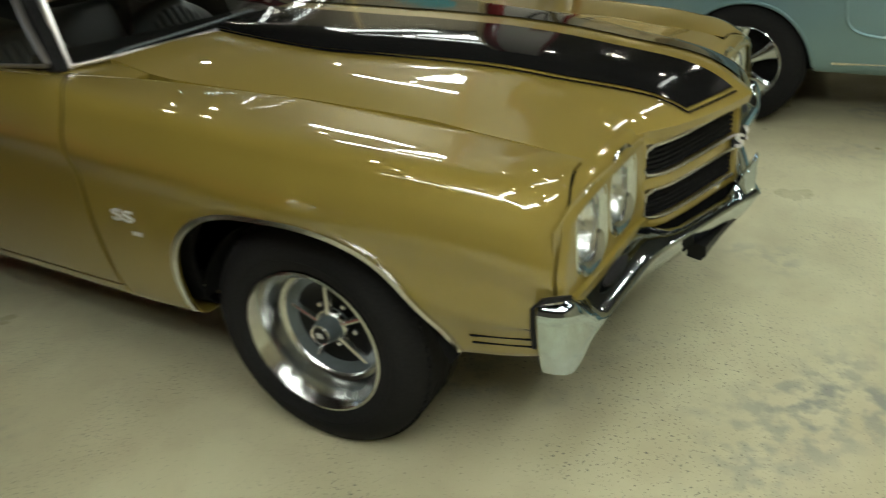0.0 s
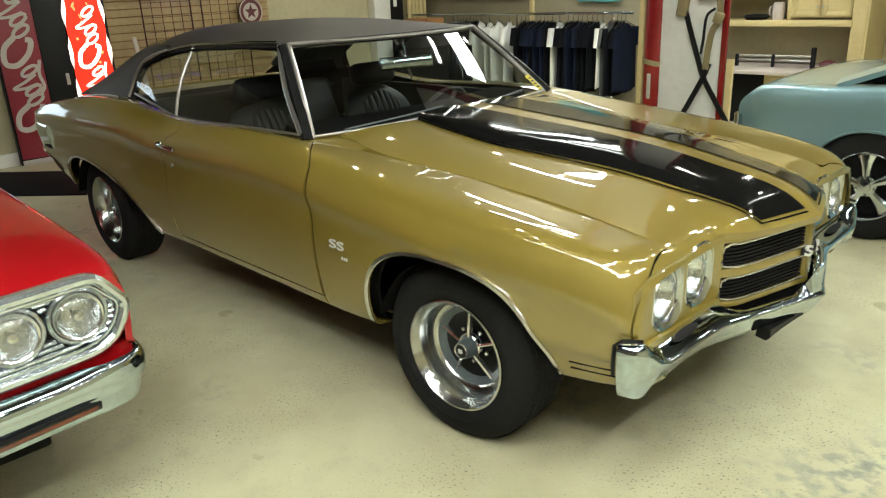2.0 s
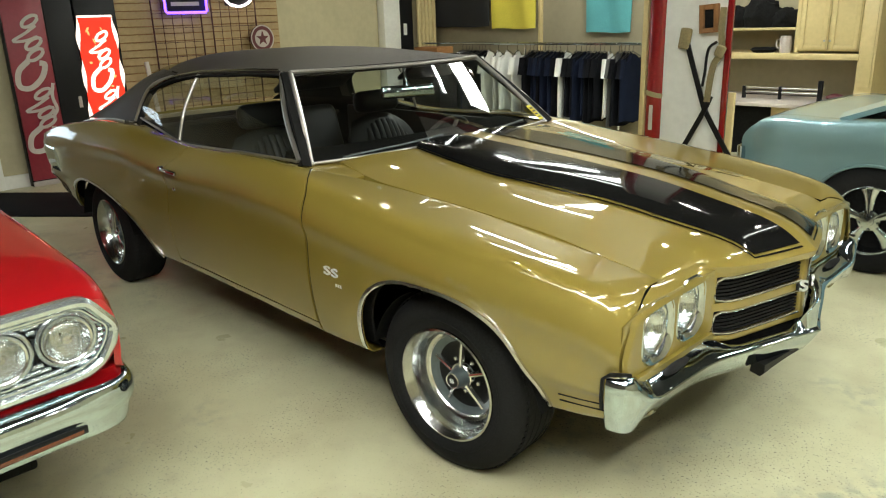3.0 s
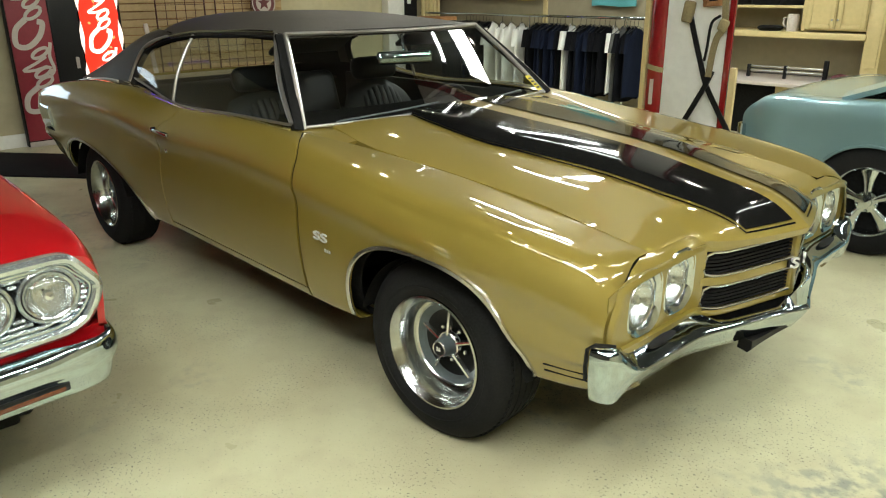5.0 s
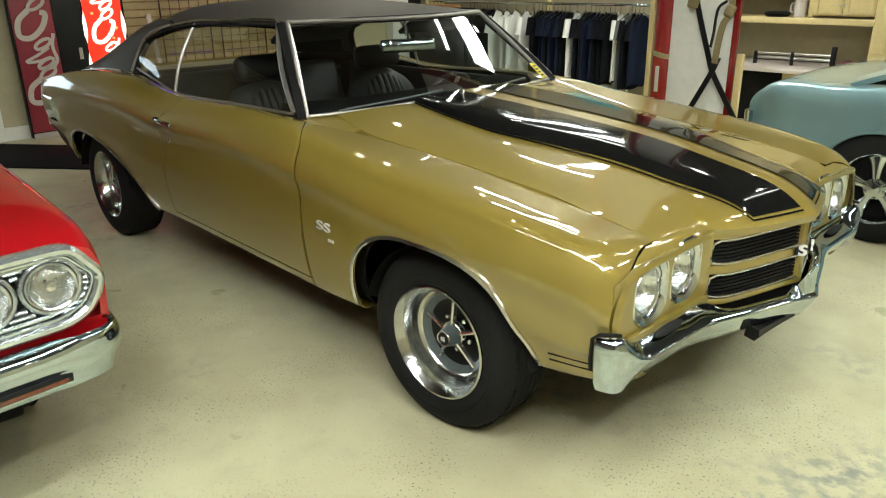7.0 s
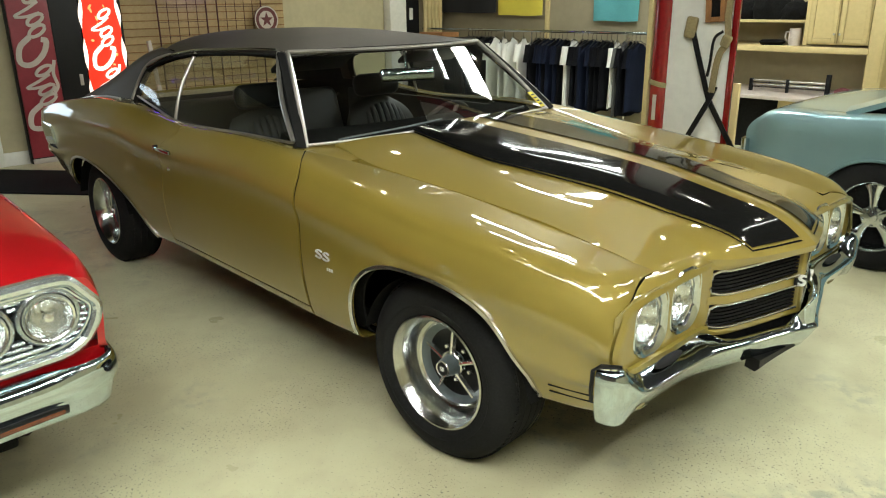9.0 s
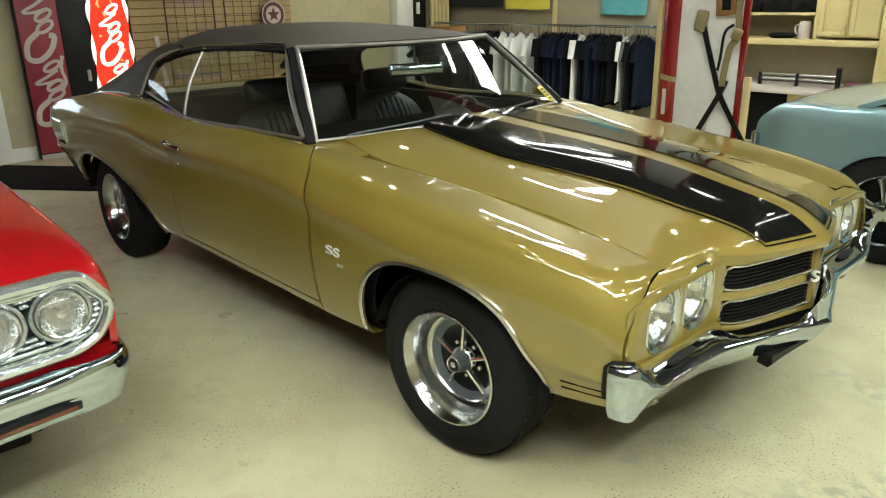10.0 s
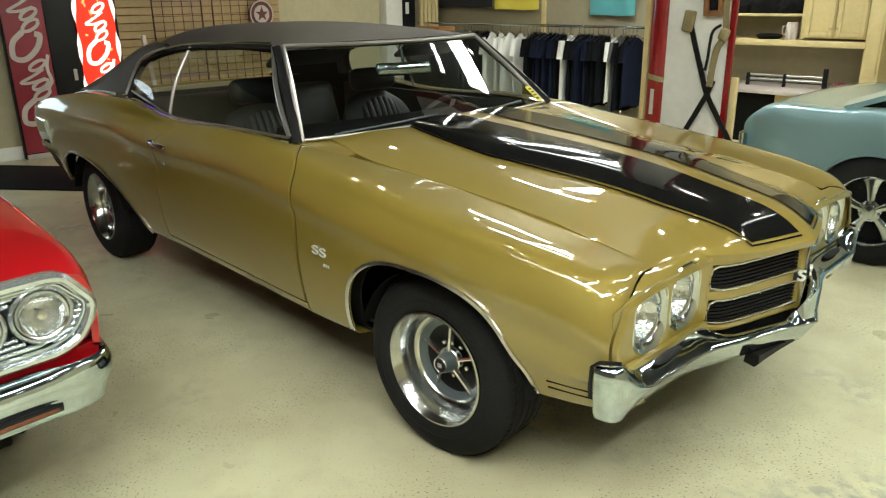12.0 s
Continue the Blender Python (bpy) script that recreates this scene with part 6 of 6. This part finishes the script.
# star sign
DARKRED = material("sign_maroon", (0.13, 0.03, 0.035), 0.5, scale=50, vary=0.1)
sign = thing("star_sign", "round maroon metal sign with a pale ring and star", "sign", at=Matrix.Translation((WEST + 0.16, 2.37, 1.30)) @ pose(0, 0, 0, 0, 90, 0))
part("plate", lathe([(0.001, 0.0), (0.15, 0.0), (0.155, -0.01), (0.15, -0.02), (0.001, -0.02)], 40), DARKRED, sign, "maroon plate")
part("outer_ring", lathe([(0.138, 0.002), (0.138, 0.006), (0.152, 0.006), (0.152, 0.002)], 40, closed=True), PALE, sign, "pale ring")
part("disc", lathe([(0.001, 0.004), (0.098, 0.004), (0.098, 0.0)], 40), PALE, sign, "pale disc")
star = bmesh.new()
ring = [star.verts.new(((0.085 if k % 2 == 0 else 0.034) * math.cos(math.pi * k / 5 + math.pi), (0.085 if k % 2 == 0 else 0.034) * math.sin(math.pi * k / 5 + math.pi), 0.0)) for k in range(10)]
star.faces.new(ring)
part("star", thick(star, 0.005), DARKRED, sign, "maroon star", at=pose(0, 0, 0.010))
# neon signs above
NEON = material("violet_neon", (0.16, 0.06, 1.0), emit=5.0)
NEONW = material("white_neon", (1.0, 0.85, 0.92), emit=5.0)
neon = thing("neon_sign", "lit violet neon frame sign on the slat wall", "neon sign", at=pose(WEST + 0.14, 1.49, 1.605))
part("neon_tube", tube([(0, -0.235, 0.015), (0, -0.22, 0.0), (0, 0.22, 0.0), (0, 0.235, 0.015), (0, 0.235, 0.325), (0, 0.22, 0.34), (0, -0.22, 0.34), (0, -0.235, 0.325)], 0.014, 8, closed=True, up=(1, 0, 0)), NEON, neon, "lit violet tube")
part("sign_board", box(-0.03, -0.02, -0.24, 0.24, 0.01, 0.33, 0.003), BLACK, neon, "dark sign board")
for k in range(3):
    part("sign_bar", box(-0.02, -0.012, -0.16, 0.16, 0.07 + 0.09 * k, 0.11 + 0.09 * k, 0.002), PALE, neon, "pale bar of unreadable print")
neon2 = thing("neon_sign", "lit white oval neon sign on the slat wall", "neon sign", at=pose(WEST + 0.14, 2.12, 1.77))
part("neon_tube", tube([(0, 0.17 * math.cos(a), 0.11 * math.sin(a)) for a in steps(0, 2 * math.pi, 28)[:-1]], 0.013, 8, closed=True, up=(1, 0, 0)), NEONW, neon2, "lit white tube")
part("sign_board", box(-0.03, -0.02, -0.16, 0.16, -0.1, 0.1, 0.003), BLACK, neon2, "dark sign board")
# upright pale sticks leaning at the wall
solid("leaning_board", box(-0.012, 0.012, -0.022, 0.022, 0, 1.13, 0.003), PALE, "pale narrow board leaning on the slat wall", "board", at=pose(WEST + 0.2, 1.06, 0.0, 6, 0, 0))

# ---- drinks machines ----
COLARED = material("dull_red_panel", (0.30, 0.028, 0.045), 0.4, scale=30, vary=0.06)
SCRIPT = material("pale_script", (0.62, 0.55, 0.50), 0.5, scale=60, vary=0.05)
LITRED = material("lit_red_panel", (1.0, 0.03, 0.008), emit=0.9)
LITWHITE = material("lit_white_print", (1.0, 0.84, 0.72), emit=1.5)


def script_mark(parent, y, z0, z1, half, material_, x):
    """Two tall flowing white shapes, stacked along the panel: plain loops and swashes that stand for the maker's mark."""
    for a, b in ((0.0, 0.47), (0.47, 1.0)):
        lo, h = z0 + (z1 - z0) * a, (z1 - z0) * (b - a)

        def at(across, along):
            # the mark leans: what lies further across also lies further up
            return (y + half * across, lo + h * (along + 0.10 * across))
        big = [at(-0.2, 0.40), at(-0.85, 0.33), at(-0.95, 0.14), at(-0.3, 0.04), at(0.45, 0.10), at(0.75, 0.24), at(0.45, 0.30)]
        part("script_stroke", belt_stroke(big, x, 0.050 * half / 0.15), material_, parent, "pale flowing swash")
        for c, wide, tall in ((0.43, 0.48, 0.062), (0.58, 0.48, 0.058), (0.88, 0.48, 0.060)):
            ring = [at(0.30 + wide * math.cos(t), c + tall * math.sin(t)) for t in steps(0, 2 * math.pi, 14)]
            part("script_stroke", belt_stroke(ring, x + 0.004, 0.030 * half / 0.15), material_, parent, "pale flowing loop")
        part("script_stroke", belt_stroke([at(0.62, 0.64), at(-0.2, 0.67), at(-0.85, 0.74), at(-0.1, 0.76), at(0.6, 0.79)], x + 0.008, 0.026 * half / 0.15), material_, parent, "pale tall loop")
    part("script_stroke", belt_stroke([(y + half * 0.75, z0 + (z1 - z0) * 0.26), (y + half * 1.0, z0 + (z1 - z0) * 0.31), (y + half * 0.85, z0 + (z1 - z0) * 0.40), (y + half * 1.02, z0 + (z1 - z0) * 0.50)], x, 0.03 * half / 0.15), material_, parent, "pale tail swash")


def belt_stroke(points, x, w):
    line = spline([(x, p[0], p[1]) for p in points], 5)
    bm = sweep(line, [(-w / 2, -0.002), (w / 2, -0.002), (w / 2, 0.002), (-w / 2, 0.002)], up=(1, 0, 0))
    bmesh.ops.recalc_face_normals(bm, faces=bm.faces[:])
    return bm


MX = -6.36
machine = thing("drinks_machine", "tall drinks machine with a dull red front panel", "vending machine", at=pose(0, 0, 0))
part("cabinet", box(-6.44, MX, -0.32, 0.33, 0.0, 1.83, 0.012), BLACK, machine, "black cabinet")
part("front_panel", box(MX, MX + 0.02, -0.31, 0.055, 0.06, 1.80, 0.008), COLARED, machine, "dull red front panel")
part("kick_plate", box(MX, MX + 0.012, -0.31, 0.32, 0.0, 0.05, 0.004), PALE, machine, "pale kick plate")
script_mark(machine, -0.125, 0.34, 1.62, 0.15, SCRIPT, MX + 0.023)
part("control_strip", box(MX, MX + 0.014, 0.06, 0.32, 0.06, 1.80, 0.006), BLACK, machine, "black control strip")
part("coin_slot", box(MX + 0.014, MX + 0.02, 0.24, 0.275, 0.72, 0.83, 0.003), PALE, machine, "pale coin plate")
lit = thing("lit_drinks_machine", "black drinks machine with a glowing red panel", "vending machine", at=pose(0, 0, 0))
part("cabinet", box(-6.44, MX + 0.01, 0.34, 0.745, 0.0, 1.83, 0.012), BLACK, lit, "black cabinet")
wavy = thick(sheet(lambda u, v: Vector((MX + 0.014, 0.525 + u * (0.16 + 0.012 * math.sin(19 * v) + 0.02 * math.sin(3.0 * v)), 0.25 + 1.33 * v)), steps(-1, 1, 10), steps(0, 1, 40)), 0.004)
part("lit_panel", wavy, LITRED, lit, "glowing red panel")
edge = thick(sheet(lambda u, v: Vector((MX + 0.0115, 0.525 + u * (0.18 + 0.014 * math.sin(23 * v + 1) + 0.02 * math.sin(3.0 * v)), 0.23 + 1.37 * v)), steps(-1, 1, 10), steps(0, 1, 60)), 0.002)
part("lit_border", edge, LITWHITE, lit, "glowing pale splash border")
LITORANGE = material("lit_orange_print", (1.0, 0.30, 0.10), emit=1.6)
splash = random.Random(8)
for k in range(26):
    dot = moved(lathe([(0.001, 0.001), (0.8, 0.001), (1.0, 0.0)], 10), Matrix.Diagonal((splash.uniform(0.008, 0.03), splash.uniform(0.006, 0.016), 1, 1)))
    part("splash_drop", dot, LITORANGE, lit, "glowing orange drop", at=Matrix.Translation((MX + 0.0165, 0.525 + splash.uniform(-0.14, 0.14), splash.uniform(0.3, 1.5))) @ pose(0, 0, 0, 0, 90, 0) @ pose(0, 0, splash.uniform(0, 0.0005), 0, 0, splash.uniform(-40, 40)))
script_mark(lit, 0.525, 0.35, 1.45, 0.12, LITWHITE, MX + 0.020)
MAT = material("black_mat_rubber", (0.008, 0.008, 0.009), 0.8, spec=0.1, scale=80, vary=0.2, bump=0.4, bump_scale=120)
solid("floor_mat", box(-1.5, 0.0, 0.0, 0.85, 0.0, 0.012, 0.004), MAT, "black rubber floor mat in front of the machines", "mat", at=pose(-4.64, -0.37, 0.0, 0, 0, 39))
# door casing beside the machines
solid("trim_door", box(WEST, WEST + 0.03, -0.665, -0.54, 0.0, 2.15, 0.006), WHITE, "white door casing", kind="structure")

# ---- cabinets at the back ----
FRONT = 5.40
cabinet = thing("wall_cabinet", "cream wall cabinet with open shelves and panelled doors", "cabinet", at=pose(0, 0, 0))
part("shelf_board", box(-2.45, -0.80, FRONT - 0.02, NORTH, 0.96, 1.02, 0.005), CREAM, cabinet, "thick cream shelf")
part("shelf_board", box(-2.45, -1.40, FRONT + 0.05, NORTH, 1.24, 1.265, 0.003), CREAM, cabinet, "thin cream shelf")
part("divider", box(-1.41, -1.37, FRONT, NORTH, 1.03, 2.2, 0.003), CREAM, cabinet, "cream divider")
part("carcass", box(-1.37, -0.82, FRONT + 0.02, NORTH, 1.04, 2.2, 0.003), CREAM, cabinet, "cream carcass")
for a, b in ((-1.37, -1.10), (-1.09, -0.82)):
    door = part("cabinet_door", box(a, b, FRONT, FRONT + 0.018, 1.05, 2.15, 0.003), CREAM, cabinet, "cream panelled door")
    for r in ((a + 0.01, a + 0.05, 1.06, 2.14), (b - 0.05, b - 0.01, 1.06, 2.14), (a + 0.05, b - 0.05, 1.06, 1.10), (a + 0.05, b - 0.05, 2.10, 2.14)):
        part("door_moulding", box(r[0], r[1], FRONT - 0.012, FRONT, r[2], r[3], 0.003), CREAM, door, "raised door moulding")
    part("knob", lathe([(0.004, 0.0), (0.005, 0.012), (0.011, 0.018), (0.001, 0.026)], 10), STEEL, door, at=pose((b - 0.02) if a < -1.2 else a + 0.02, FRONT - 0.012, 1.14, 90, 0, 0))
part("end_panel", box(-0.81, -0.66, FRONT - 0.01, NORTH, 0.0, 2.3, 0.005), CREAM, cabinet, "cream end panel")
for z0, z1 in ((0.10, 0.62), (0.72, 1.5)):
    part("end_moulding", box(-0.79, -0.68, FRONT - 0.022, FRONT - 0.01, z0, z1, 0.004), CREAM, cabinet, "raised panel moulding")
counter = thing("counter", "cream worktop on a dark base", "counter", at=pose(0, 0, 0))
part("worktop", box(-2.45, -0.82, FRONT - 0.36, NORTH, 0.525, 0.56, 0.006), PALE, counter, "pale worktop")
part("base", box(-2.40, -1.50, FRONT - 0.12, NORTH, 0.0, 0.525, 0.005), MATT, counter, "dark open base")
part("drawer_unit", box(-1.50, -0.82, FRONT - 0.18, NORTH, 0.0, 0.525, 0.005), CREAM, counter, "cream drawer unit")
part("drawer_front", box(-1.44, -0.88, FRONT - 0.195, FRONT - 0.18, 0.28, 0.50, 0.004), CREAM, counter, "cream drawer front")
wire = thing("wire_rack", "dark metal rod rack lying on the worktop", "rack", at=pose(-1.88, 5.42, 0.56))
part("end_plate", box(0.74, 0.78, -0.02, 0.02, 0.0, 0.20, 0.004), BLACK, wire, "dark end plate")
part("end_plate", box(-0.015, 0.015, -0.02, 0.02, 0.0, 0.125, 0.004), BLACK, wire, "dark end plate")
part("end_plate", box(0.36, 0.385, -0.02, 0.02, 0.0, 0.13, 0.004), BLACK, wire, "dark end plate")
for k in range(4):
    part("rod", tube([(0, 0, 0.045 + 0.022 * k), (0.76, 0, 0.05 + 0.022 * k)], 0.005, 6), STEEL if k % 2 else BLACK, wire, "thin rod")
MUG = lathe([(0.001, 0.0), (0.055, 0.0), (0.058, 0.10), (0.052, 0.16), (0.045, 0.165), (0.04, 0.16)], 24)
jug = thing("jug", "pale ceramic jug on the shelf", "jug", at=pose(-1.53, FRONT + 0.1, 1.02))
part("body", MUG, PALE, jug)
part("handle", tube(spline([(-0.05, 0, 0.13), (-0.09, 0, 0.12), (-0.09, 0, 0.06), (-0.055, 0, 0.04)], 5), 0.008, 6, up=(0, 1, 0)), PALE, jug)
bowl = lathe([(0.001, 0.0), (0.10, 0.0), (0.13, 0.03), (0.10, 0.05), (0.001, 0.055)], 20)
solid("cap", bowl, MATT, "dark cap lying on the shelf", "cap", at=pose(-1.75, FRONT + 0.1, 1.02))
for x, size, tall in ((-2.20, 0.22, 0.15), (-1.86, 0.20, 0.19), (-1.60, 0.16, 0.12)):
    bag = bmesh.new()
    bmesh.ops.create_icosphere(bag, subdivisions=4, radius=1.0)
    for v in bag.verts:
        n = 1 + 0.22 * noise.noise(v.co * 2.3 + Vector((x * 9, 0, 0))) + 0.08 * noise.noise(v.co * 7)
        v.co = Vector((v.co.x * size * n, v.co.y * 0.15 * n, max(v.co.z * n, -0.55) * tall + tall * 0.55))
    solid("cloth_bag", bag, MATT, "slumped black cloth bag on the upper shelf", "bag", "bags on the shelf", at=pose(x, FRONT + 0.24, 1.265))
rag = bmesh.new()
bmesh.ops.create_icosphere(rag, subdivisions=3, radius=0.09)
for v in rag.verts:
    v.co *= 1 + 0.35 * noise.noise(v.co * 14)
    v.co.z = max(v.co.z * 0.6, -0.03)
solid("rag", rag, DARKRED, "crumpled dark red rag on the worktop", "rag", at=pose(-0.96, 5.42, 0.59))
